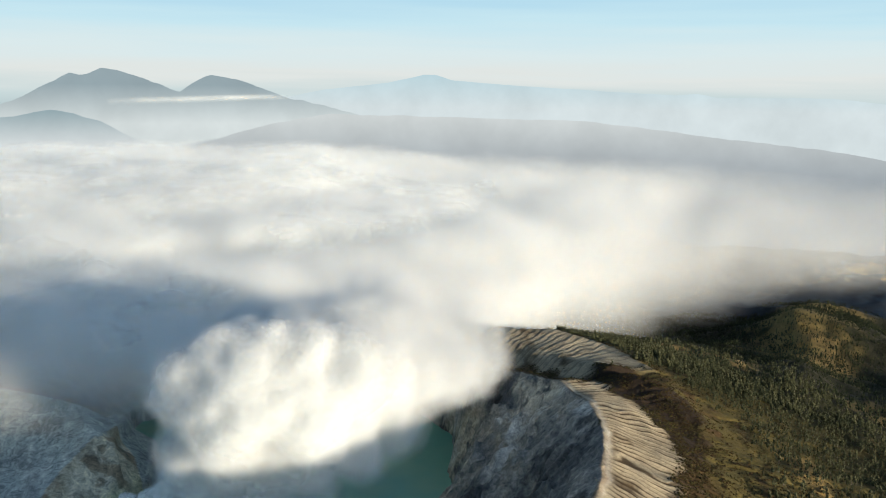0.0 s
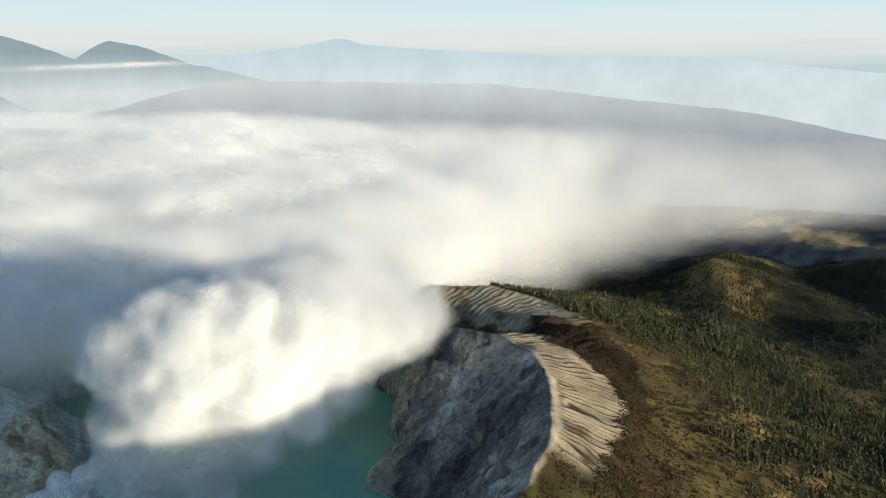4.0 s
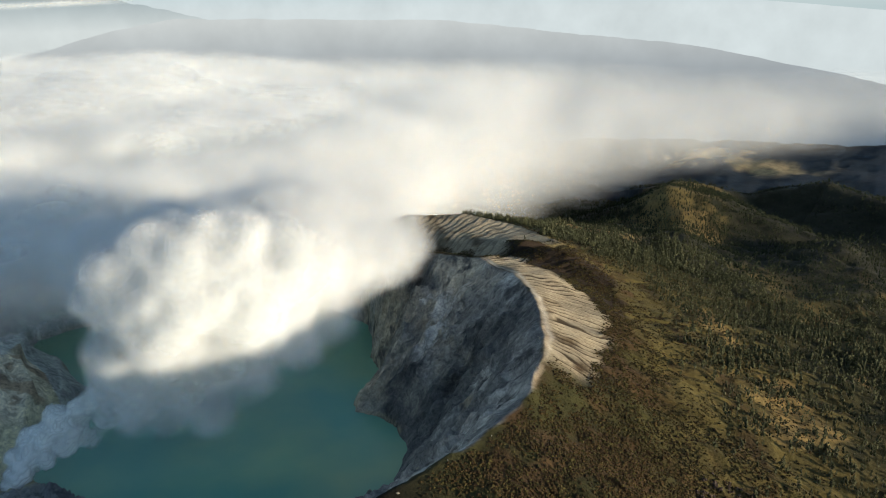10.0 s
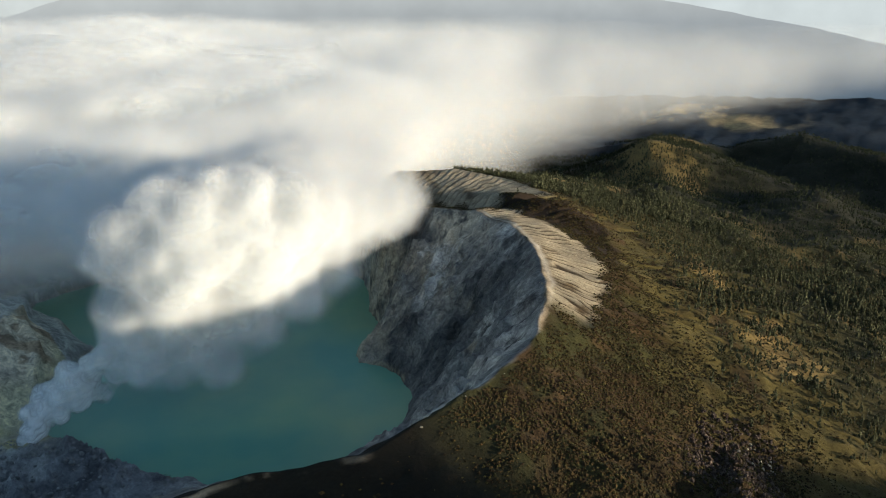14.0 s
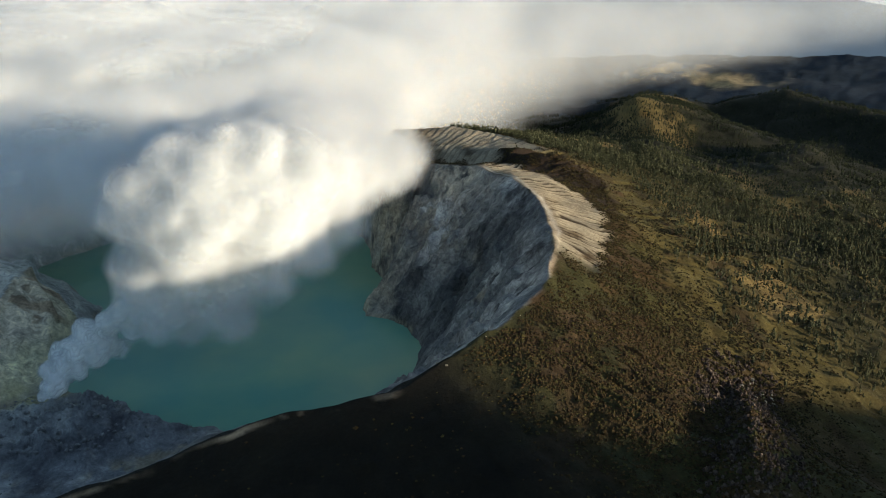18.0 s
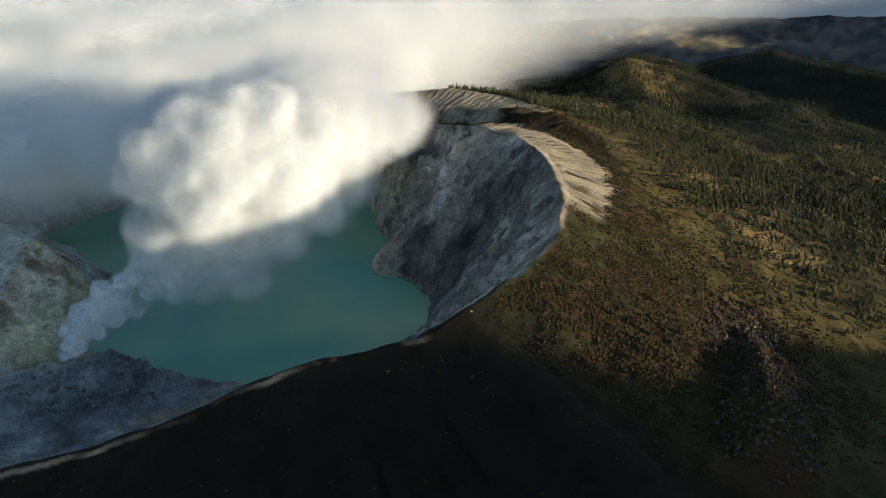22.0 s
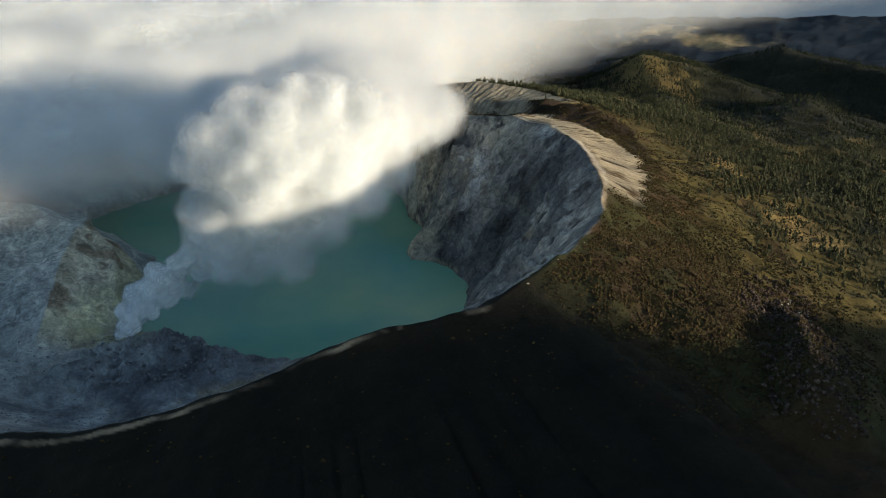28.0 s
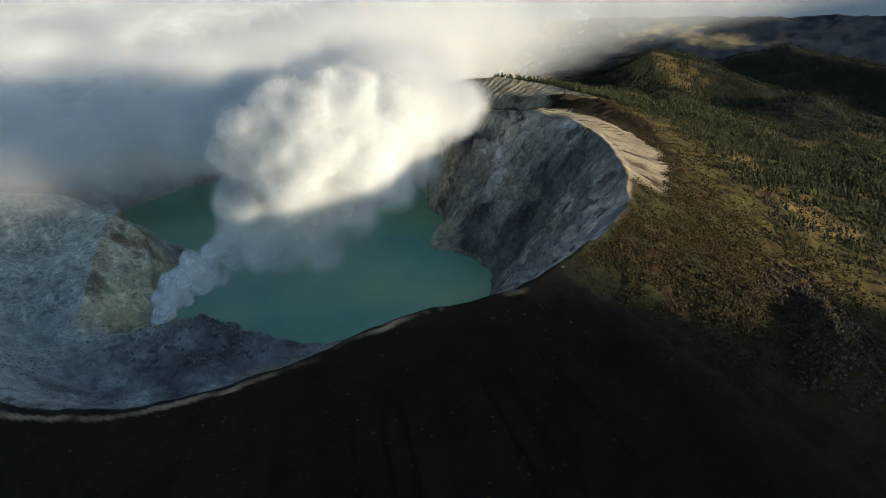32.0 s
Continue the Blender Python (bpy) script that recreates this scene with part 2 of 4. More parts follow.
def ground_material():
    m, nt, bsdf = node_material("volcanic_ground")
    geo = nt.nodes.new("ShaderNodeNewGeometry")
    col = nt.nodes.new("ShaderNodeAttribute")
    col.attribute_name = "soil_and_shade"
    coarse, fine = noise_node(nt, 0.03, 8, 0.65), noise_node(nt, 0.35, 6, 0.7)
    for n in (coarse, fine):
        nt.links.new(geo.outputs["Position"], n.inputs["Vector"])
    c1 = mixed(nt, 1.0, col.outputs["Color"], mixed(nt, mapped(nt, coarse.outputs[0], 0.3, 0.7), (0.62, 0.6, 0.6), (1.35, 1.32, 1.25)), "MULTIPLY")
    c2 = mixed(nt, 1.0, c1, mixed(nt, mapped(nt, fine.outputs[0], 0.3, 0.7), (0.74, 0.74, 0.74), (1.26, 1.26, 1.26)), "MULTIPLY")
    rock = nt.nodes.new("ShaderNodeAttribute")
    rock.attribute_name = "rocky"
    veins = noise_node(nt, 0.07, 10, 0.72)
    veins.inputs["Distortion"].default_value = 1.2
    nt.links.new(geo.outputs["Position"], veins.inputs["Vector"])
    c2 = mixed(nt, rock.outputs["Fac"], c2, mixed(nt, 1.0, c2, mixed(nt, mapped(nt, veins.outputs[0], 0.36, 0.64), (0.52, 0.52, 0.54), (1.5, 1.5, 1.46)), "MULTIPLY"))
    nt.links.new(c2, bsdf.inputs["Base Color"])
    bsdf.inputs["Roughness"].default_value = 0.95
    bsdf.inputs["Specular IOR Level"].default_value = 0.15
    bump = nt.nodes.new("ShaderNodeBump")
    bump.inputs["Strength"].default_value = 0.8
    bump.inputs["Distance"].default_value = 1.4
    nt.links.new(fine.outputs[0], bump.inputs["Height"])
    crags = noise_node(nt, 0.045, 9, 0.62)
    crags.noise_type = "RIDGED_MULTIFRACTAL"
    nt.links.new(geo.outputs["Position"], crags.inputs["Vector"])
    hgt = nt.nodes.new("ShaderNodeMath")
    hgt.operation = "MULTIPLY"
    nt.links.new(crags.outputs[0], hgt.inputs[0])
    nt.links.new(rock.outputs["Fac"], hgt.inputs[1])
    crag_bump = nt.nodes.new("ShaderNodeBump")
    crag_bump.inputs["Strength"].default_value, crag_bump.inputs["Distance"].default_value = 1.0, 6.0
    nt.links.new(hgt.outputs[0], crag_bump.inputs["Height"])
    nt.links.new(bump.outputs[0], crag_bump.inputs["Normal"])
    nt.links.new(crag_bump.outputs[0], bsdf.inputs["Normal"])
    return m


def lake_material():
    m, nt, bsdf = node_material("acid_lake_water")
    geo = nt.nodes.new("ShaderNodeNewGeometry")
    a, b = noise_node(nt, 0.006, 4, 0.5), noise_node(nt, 0.25, 3, 0.5)
    for n in (a, b):
        nt.links.new(geo.outputs["Position"], n.inputs["Vector"])
    nt.links.new(mixed(nt, mapped(nt, a.outputs[0], 0.35, 0.65), (0.085, 0.29, 0.235), (0.20, 0.36, 0.225)), bsdf.inputs["Base Color"])
    bsdf.inputs["Roughness"].default_value = 0.3
    bsdf.inputs["Specular IOR Level"].default_value = 0.22
    bump = nt.nodes.new("ShaderNodeBump")
    bump.inputs["Strength"].default_value = 0.15
    nt.links.new(b.outputs[0], bump.inputs["Height"])
    nt.links.new(bump.outputs[0], bsdf.inputs["Normal"])
    return m


def vapour_material(name, tint, grain):
    """Thin layers of droplets: white, let light through, denser where the layer is denser."""
    m = bpy.data.materials.new(name)
    m.use_nodes = True
    nt = m.node_tree
    nt.nodes.clear()
    out = nt.nodes.new("ShaderNodeOutputMaterial")
    geo = nt.nodes.new("ShaderNodeNewGeometry")
    dens = nt.nodes.new("ShaderNodeAttribute")
    dens.attribute_name = "vapour"
    n = noise_node(nt, grain, 5, 0.62)
    nt.links.new(geo.outputs["Position"], n.inputs["Vector"])
    mul = nt.nodes.new("ShaderNodeMath")
    mul.operation, mul.use_clamp = "MULTIPLY", True
    nt.links.new(dens.outputs["Fac"], mul.inputs[0])
    nt.links.new(mapped(nt, n.outputs[0], 0.28, 0.72, 0.7, 1.25), mul.inputs[1])
    dif, tra = nt.nodes.new("ShaderNodeBsdfDiffuse"), nt.nodes.new("ShaderNodeBsdfTranslucent")
    for s in (dif, tra):
        s.inputs["Color"].default_value = (*tint, 1)
    body, clear = nt.nodes.new("ShaderNodeMixShader"), nt.nodes.new("ShaderNodeBsdfTransparent")
    body.inputs[0].default_value = 0.3
    nt.links.new(dif.outputs[0], body.inputs[1])
    nt.links.new(tra.outputs[0], body.inputs[2])
    mix = nt.nodes.new("ShaderNodeMixShader")
    nt.links.new(mul.outputs[0], mix.inputs[0])
    nt.links.new(clear.outputs[0], mix.inputs[1])
    nt.links.new(body.outputs[0], mix.inputs[2])
    nt.links.new(mix.outputs[0], out.inputs[0])
    return m


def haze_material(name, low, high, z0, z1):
    """A distant backdrop that glows, with morning haze painted into its colours."""
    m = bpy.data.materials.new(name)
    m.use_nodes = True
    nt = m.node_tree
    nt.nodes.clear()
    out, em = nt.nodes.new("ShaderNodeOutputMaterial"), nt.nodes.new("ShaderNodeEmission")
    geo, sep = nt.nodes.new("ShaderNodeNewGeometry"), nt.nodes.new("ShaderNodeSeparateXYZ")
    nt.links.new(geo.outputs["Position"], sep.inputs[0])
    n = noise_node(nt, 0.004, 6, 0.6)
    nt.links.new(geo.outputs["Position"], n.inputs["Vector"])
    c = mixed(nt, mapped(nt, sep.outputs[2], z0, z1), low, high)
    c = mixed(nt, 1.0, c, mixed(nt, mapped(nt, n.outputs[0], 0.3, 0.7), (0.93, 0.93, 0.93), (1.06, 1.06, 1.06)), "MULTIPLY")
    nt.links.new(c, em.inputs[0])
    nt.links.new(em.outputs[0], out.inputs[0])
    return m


M_GROUND = ground_material()
M_LAKE = lake_material()
M_CLOUD = vapour_material("cloud_vapour", (0.83, 0.85, 0.84), 0.008)
M_PLUME = vapour_material("steam_vapour", (0.90, 0.92, 0.91), 0.045)
M_STEAM = vapour_material("vent_steam_vapour", (0.90, 0.93, 0.91), 0.07)


# ---- the ground: one sheet, fine at the crater, coarser out to the horizon ----
def graded(lo, hi, step, far_lo, far_hi, grow):
    """Even steps from lo to hi, growing steps out to the far ends."""
    up, v, gap = [], hi, step
    while v < far_hi:
        gap = min(gap * grow, 90)
        v += gap
        up.append(v)
    down, v, gap = [], lo, step
    while v > far_lo:
        gap = min(gap * grow, 90)
        v -= gap
        down.append(v)
    return np.array(down[::-1] + list(np.arange(lo, hi + 0.01, step)) + up)


def sheet_mesh(name, xs, ys, zz):
    nx, ny = len(xs), len(ys)
    gx, gy = np.meshgrid(xs, ys)
    co = np.stack([gx, gy, zz], -1).reshape(-1, 3)
    i = (np.arange(ny - 1)[:, None] * nx + np.arange(nx - 1)[None]).ravel()
    quads = np.stack([i, i + 1, i + nx + 1, i + nx], -1)
    return quad_mesh(name, co, quads)


def quad_mesh(name, co, quads, smooth=True):
    me = bpy.data.meshes.new(name)
    me.vertices.add(len(co))
    me.vertices.foreach_set("co", np.ascontiguousarray(co, np.float32).ravel())
    me.loops.add(len(quads) * 4)
    me.loops.foreach_set("vertex_index", quads.astype(np.int32).ravel())
    me.polygons.add(len(quads))
    me.polygons.foreach_set("loop_start", np.arange(0, len(quads) * 4, 4, dtype=np.int32))
    me.polygons.foreach_set("use_smooth", np.full(len(quads), smooth))
    me.update(calc_edges=True)
    return me


def spaced(*runs):
    """Even steps over runs of (from, to, step), joined."""
    return np.concatenate([np.arange(a, b - 1e-6, step) for a, b, step in runs])


# rays from the lake's middle, closest on the gullied shoulder; rings, closest round the rim
TURN = spaced((-180, -150, 0.4), (-150, -100, 0.34), (-100, -34, 0.32), (-34, 28, 0.13), (28, 64, 0.2), (64, 130, 0.8), (130, 180, 0.4), (180, 180.1, 1))
RING = [1.0] + list(spaced((30, 140, 18), (140, 575, 2.3)))
while RING[-1] < 5300:
    RING.append(RING[-1] + min(2.0 * (RING[-1] / 575) ** 2.0, 60))
GRR, GTT = np.meshgrid(np.array(RING), np.radians(TURN))
GXX, GYY = CX + GRR * np.cos(GTT), CY + GRR * np.sin(GTT)
GZ = ground_height(GXX, GYY)


def dark_hump(x, y, ragged=0.0):
    """The heath-dark knoll between the two washed slopes."""
    u, v = ((x - 262) * 0.60 - (y - 1005) * 0.80) / 92, ((x - 262) * 0.80 + (y - 1005) * 0.60 + 8 * ragged) / 38
    return sstep(0.25, 0.6, np.exp(-(u * u + v * v) ** 2) + 0.2 * ragged)


def soil_and_shade_colour(x, y, h):
    th, r = bearing(x, y)
    rim = np.interp(th, RIM_AT, RIM_R) + 5 * fbm(x, y, 30, 3, seed=8)
    d = r - rim
    n1, n2, n3 = fbm(x, y, 90, 5, seed=101), fbm(x, y, 25, 4, seed=102), fbm(x, y, 240, 4, seed=103)
    col = np.zeros((*x.shape, 3))

    def lay(mask, rgb):
        col[...] = col * (1 - mask[..., None]) + mask[..., None] * np.array(rgb)

    one = np.ones(x.shape)
    lay(one, (0.058, 0.036, 0.016))
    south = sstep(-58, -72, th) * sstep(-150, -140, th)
    lay(sstep(0.0, 0.3, n2 + 0.5 * n1), (0.036, 0.023, 0.011))
    lay(sstep(-0.05, 0.35, n1 + 0.4 * n2), (0.040, 0.038, 0.013))
    # south flank darkened in its colour to deepen the shadow lying on it
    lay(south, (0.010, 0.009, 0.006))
    lay(sstep(150, 280, d) * sstep(-40, -25, th), (0.026, 0.026, 0.011))
    lay(sstep(85, 150, d + 25 * n2) * sstep(420, 260, d) * sstep(-48, -26, th) * sstep(40, 20, th) * sstep(-0.7, 0.0, n2), (0.085, 0.068, 0.022))
    lay(sstep(150, 260, d) * sstep(0.2, 0.45, fbm(x, y, 130, 4, seed=108) + 0.3 * n2) * sstep(-44, -20, th), (0.185, 0.130, 0.050))
    rd, _, _ = crest_distance(x, y, RIDGE[:3])
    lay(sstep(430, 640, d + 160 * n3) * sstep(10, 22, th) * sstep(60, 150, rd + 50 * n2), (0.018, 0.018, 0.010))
    lay(sstep(300, 500, d) * np.clip(0.7 * sstep(0.38, 0.55, n3 + 0.4 * n1) * sstep(700, 520, d) + sstep(120, 40, rd + 70 * n2) * sstep(-0.35, 0.1, n1), 0, 1), (0.150, 0.110, 0.040))
    # far plain tinted dark blue for the haze in front of it
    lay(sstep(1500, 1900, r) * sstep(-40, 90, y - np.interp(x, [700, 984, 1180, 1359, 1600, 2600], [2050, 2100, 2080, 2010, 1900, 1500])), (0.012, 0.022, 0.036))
    along, across = (x - 1930) * 0.74 - (y - 3440) * 0.67, (x - 1930) * 0.67 + (y - 3440) * 0.74
    flat = np.exp(-((along / 400) ** 2 + (across / 300) ** 2))
    lay(sstep(0.22, 0.5, flat) * sstep(-0.12, 0.08, fbm(x, y, 200, 4, seed=104)), (0.26, 0.20, 0.115))
    pale = pale_zone(th, d)
    hump = dark_hump(x, y, n2)
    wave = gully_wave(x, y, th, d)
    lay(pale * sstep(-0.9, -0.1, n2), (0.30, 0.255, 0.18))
    # rills of brown earth, darkened more to stand in for their shade
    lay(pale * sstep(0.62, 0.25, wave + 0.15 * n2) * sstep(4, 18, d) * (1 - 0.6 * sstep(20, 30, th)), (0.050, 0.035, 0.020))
    lay(pale * sstep(12, 4, d + 5 * n2) * sstep(24, 18, th), (0.42, 0.38, 0.31))
    band = sstep(-8, 0, th) * sstep(31, 26, th) * sstep(0.6, 0.2, pale) * sstep(140, 118, d + 16 * n2) * sstep(30, 42, d)
    lay(np.maximum(band, hump), (0.026, 0.018, 0.012))
    lip = 13 * sstep(-145, -135, th) * sstep(-58, -66, th)
    inner = sstep(2 - lip, -3 - lip, d + 4 * n2)
    n4 = fbm(x, y, 42, 5, z=h, seed=109, gain=0.6)
    lay(inner, (0.215, 0.215, 0.21))
    lay(inner * sstep(0.0, 0.4, n1 + 0.7 * n4), (0.37, 0.37, 0.355))
    lay(inner * sstep(4, 26, th + 10 * n2) * sstep(80, 60, th) * sstep(-0.5, 0.2, n4), (0.40, 0.35, 0.275))
    # eastern wall darkened in its colour to carry the shade it lies in
    lay(inner * 0.75 * sstep(8, -10, th + 8 * n4) * sstep(-75, -60, th) * sstep(0.35, -0.1, n4), (0.115, 0.12, 0.125))
    lay(inner * np.exp(-(((x - 70) / 45) ** 2 + ((y - 965) / 60) ** 2)) * sstep(-0.15, 0.3, n4 + 0.3 * fbm(x, y, 9, 3, seed=106)), (0.56, 0.57, 0.58))
    lay(inner * sstep(0.1, 0.5, -n1 + 0.8 * n4), (0.095, 0.10, 0.105))
    lay(inner * sstep(0.15, 0.35, n4) * sstep(-0.1, 0.2, n2), (0.075, 0.075, 0.075))
    lay(inner * sstep(-0.1, 0.4, n2) * sstep(12, 0, np.abs(h - 95)), (0.24, 0.21, 0.165))
    # western ash slope, sulphur-stained cliff, dark lava mound
    cd, cz, cs = crest_distance(x, y, CLIFF_CREST)
    west = inner * sstep(-330, -400, x) * sstep(600, 720, y)
    lay(west, (0.35, 0.375, 0.355))
    lay(west * sstep(0.15, 0.5, ridged(x * 1.0 + y * 0.35, y * 0.12, 22, 4, seed=35)), (0.44, 0.455, 0.425))
    lay(inner * sstep(-480, -540, x) * sstep(1120, 1160, y + 20 * n2), (0.19, 0.125, 0.10))
    _, _, asd = crest_distance(x, y, ARETE)
    face = inner * sstep(170, 120, cd) * ((cs > 0) & (asd > 0) | (cd < 45) & (x > -455)) * sstep(800, 860, y)
    lay(face, (0.56, 0.505, 0.39))
    lay(face * sstep(-0.05, 0.3, n4), (0.42, 0.37, 0.27))
    lay(face * sstep(0.1, 0.35, n2 - n4), (0.30, 0.235, 0.165))
    lay(face * sstep(40, 18, h + 12 * n2), (0.57, 0.535, 0.36))
    mound = np.exp(-(((x + 350 + 30 * n2) / 150) ** 2 + ((y - 690 + 25 * n2) / 140) ** 2) ** 2) * inner
    lay(mound, (0.17, 0.185, 0.20))
    lay(mound * sstep(0.05, 0.4, n4), (0.34, 0.36, 0.36))
    lay(mound * sstep(0.1, 0.4, -n4 + 0.4 * n2), (0.085, 0.09, 0.10))
    lay(inner * np.exp(-(((x + 412) / 34) ** 2 + ((y - 834) / 26) ** 2)) * sstep(-0.2, 0.2, n2), (0.42, 0.39, 0.16))
    lay(inner * sstep(7, 2, h) * sstep(-0.5, 1.5, h) * sstep(-0.1, 0.3, n2), (0.24, 0.22, 0.17))
    # pale footpath along the southern and eastern rim
    path = sstep(3.6, 1.2, np.abs(d - 2.5 + 2 * n2)) * sstep(-0.35, 0.25, fbm(x, y, 45, 3, seed=107)) * (sstep(-140, -134, th) * sstep(-86, -92, th) + 0.9 * sstep(-42, -36, th) * sstep(30, 24, th) + sstep(-90, -86, th) * sstep(-60, -64, th) * sstep(0.0, 0.3, n2))
    lay(np.clip(path, 0, 1), (0.30, 0.24, 0.17))
    return col


ground_me = sheet_mesh("ground", RING, TURN, GZ)
ground_me.vertices.foreach_set("co", np.stack([GXX, GYY, GZ], -1).astype(np.float32).ravel())
ground_me.update()
soil_and_shade = soil_and_shade_colour(GXX, GYY, GZ).reshape(-1, 3)
attr = ground_me.attributes.new("soil_and_shade", "FLOAT_COLOR", "POINT")
attr.data.foreach_set("color", np.concatenate([soil_and_shade, np.ones((len(soil_and_shade), 1))], 1).astype(np.float32).ravel())
th_g, r_g = bearing(GXX, GYY)
attr = ground_me.attributes.new("rocky", "FLOAT", "POINT")
attr.data.foreach_set("value", (sstep(2, -4, r_g - np.interp(th_g, RIM_AT, RIM_R)) * (0.55 + 0.45 * sstep(-90, -70, th_g))).astype(np.float32).ravel())
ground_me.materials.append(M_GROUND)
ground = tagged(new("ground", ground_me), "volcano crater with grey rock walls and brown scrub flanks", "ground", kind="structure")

# ---- the lake ----
lake_x = np.linspace(-760, 340, 60)
lake_y = np.linspace(560, 1460, 60)
lake_me = sheet_mesh("crater_lake", lake_x, lake_y, np.zeros((60, 60)))
lake_me.materials.append(M_LAKE)
lake = tagged(new("water", lake_me), "still turquoise acid lake filling the crater floor", "lake", kind="structure")


# ---- clouds: stacked thin layers of vapour ----
def layered_cloud(name, material, us, vs, ws, tilt, density, thick, least=0.006, up=0.8, reach=20.0, facing=None, relief=0.5):
    """Vapour as a stack of thin layers, tilted back by tilt degrees; density is per metre, thick each layer's share of depth."""
    cv, sv = math.cos(radians(tilt)), math.sin(radians(tilt))
    cos, dens, nors, faces, base = [], [], [], [], 0
    e = reach
    for n, w in enumerate(ws):
        v = vs(w) if callable(vs) else vs
        nx, ny = len(us), len(v)
        gx, gv = np.meshgrid(us, v)
        gw = w + 0.3 * thick[n] * fbm(gx, gv, 90, 2, seed=500 + n % 7)
        gy, gz = gv * cv - gw * sv, gv * sv + gw * cv
        rho = density(gx, gy, gz)
        d = 1 - np.exp(-rho * thick[n])
        if d.max() < least:
            continue
        i = (np.arange(ny - 1)[:, None] * nx + np.arange(nx - 1)[None]).ravel()
        quads = np.stack([i, i + 1, i + nx + 1, i + nx], -1)
        df = d.ravel()
        keep = df[quads].max(1) > least
        used = np.zeros(nx * ny, bool)
        used[quads[keep].ravel()] = True
        ux, uy, uz = gx.ravel()[used], gy.ravel()[used], gz.ravel()[used]
        grad = np.stack([density(ux + e, uy, uz) - density(ux - e, uy, uz), density(ux, uy + e, uz) - density(ux, uy - e, uz), density(ux, uy, uz + e) - density(ux, uy, uz - e)], -1)
        nor = -grad / (np.linalg.norm(grad, axis=-1, keepdims=True) + 0.002)
        nor[..., 2] += up
        nor = relief * nor + np.array(facing or (0.56, -0.46, 0.42))
        nor /= np.linalg.norm(nor, axis=-1, keepdims=True) + 1e-6
        index = np.cumsum(used) - 1 + base
        cos.append(np.stack([ux, uy, uz], -1))
        dens.append(df[used])
        nors.append(nor)
        faces.append(index[quads[keep]])
        base += int(used.sum())
    me = quad_mesh(name, np.concatenate(cos), np.concatenate(faces))
    a = me.attributes.new("vapour", "FLOAT", "POINT")
    a.data.foreach_set("value", np.concatenate(dens).astype(np.float32))
    me.normals_split_custom_set_from_vertices(np.concatenate(nors).astype(np.float32))
    me.materials.append(material)
    return new(name, me)


TROUGH = [(-2600, 800, 0), (-1500, 1160, 0), (-900, 1400, 0), (-586, 1560, 0), (-347, 1790, 0), (-180, 1950, 0), (60, 2180, 0)]


def deck_density(x, y, z):
    """The cloud sea beyond and west of the crater."""
    n = fbm(x, y * 1.35, 620, 3, z=z * 1.4, seed=200)
    n2 = fbm(x, y * 1.2, 170, 4, z=z * 1.2, seed=210)
    td, _, _ = crest_distance(x, y, TROUGH)
    dip = np.exp(-(td / 58) ** 2) * sstep(150, -250, x)
    n3 = fbm(x, y * 1.2, 62, 3, z=z, seed=220)
    top = 192 + 34 * n + 22 * n2 + 10 * n3 - 130 * dip + 48 * sstep(150, -900, x) * sstep(1150, 1800, y)
    edge = np.interp(x, [-2500, -900, -420, -150, 60, 300, 700, 1300, 2600, 4600], [900, 1040, 1020, 1090, 1270, 1480, 1840, 2060, 2350, 2700])
    inside = sstep(-90, 260, y - edge + 120 * n + 60 * n2)
    base = 140 * sstep(1750, 1250, y) * sstep(120, -100, x)
    vert = sstep(top + 26, top - 50, z) * sstep(base - 45, base + 15, z + 25 * n2)
    thin = np.interp(x - 0.45 * (y - 1300) + 220 * n, [-700, -200, 200, 500, 900, 1500, 3000], [1.0, 0.62, 0.13, 0.095, 0.085, 0.07, 0.035])
    west = sstep(500, -900, x)
    far = 1 - (0.93 - 0.25 * west) * sstep(2100 + 900 * west, 4300 + 500 * west, y + 0.3 * np.abs(x))
    body = inside * vert * thin * far * np.clip(0.26 + 0.22 * n2 + 0.16 * n + 0.10 * n3, 0.02, 1)
    mist = 0.065 * sstep(1000, 1230, y - 0.35 * (x + 500)) * sstep(-60, -260, x) * sstep(150, 60, z) * (0.8 + 0.9 * n2)
    return np.clip(body + np.clip(mist, 0, 1), 0, 0.9) / 10.0


DECK_TILT = 28.0
deck_u = graded(-900, 900, 20, -3900, 4300, 1.05)
deck_w, w = [], -290.0
while w > -2250:
    deck_w.append(w)
    w -= 11.0 + 14.0 * float(np.clip((-w - 500) / 1200, 0, 1))
deck_w = np.array(deck_w)


def deck_span(w):
    """The stretch of a tilted layer that lies between the lowest and highest vapour."""
    c, s_ = math.cos(radians(DECK_TILT)), math.sin(radians(DECK_TILT))
    return np.arange((40 - w * c) / s_, (300 - w * c) / s_, 19.0)


deck = layered_cloud("cloud_bank", M_CLOUD, deck_u, deck_span, deck_w, DECK_TILT, deck_density, np.abs(np.gradient(deck_w)), reach=30.0, up=0.9, relief=0.5, facing=(0.46, -0.40, 0.62))
tagged(deck, "sea of white morning cloud lying against the crater", "cloud", kind="stuff")

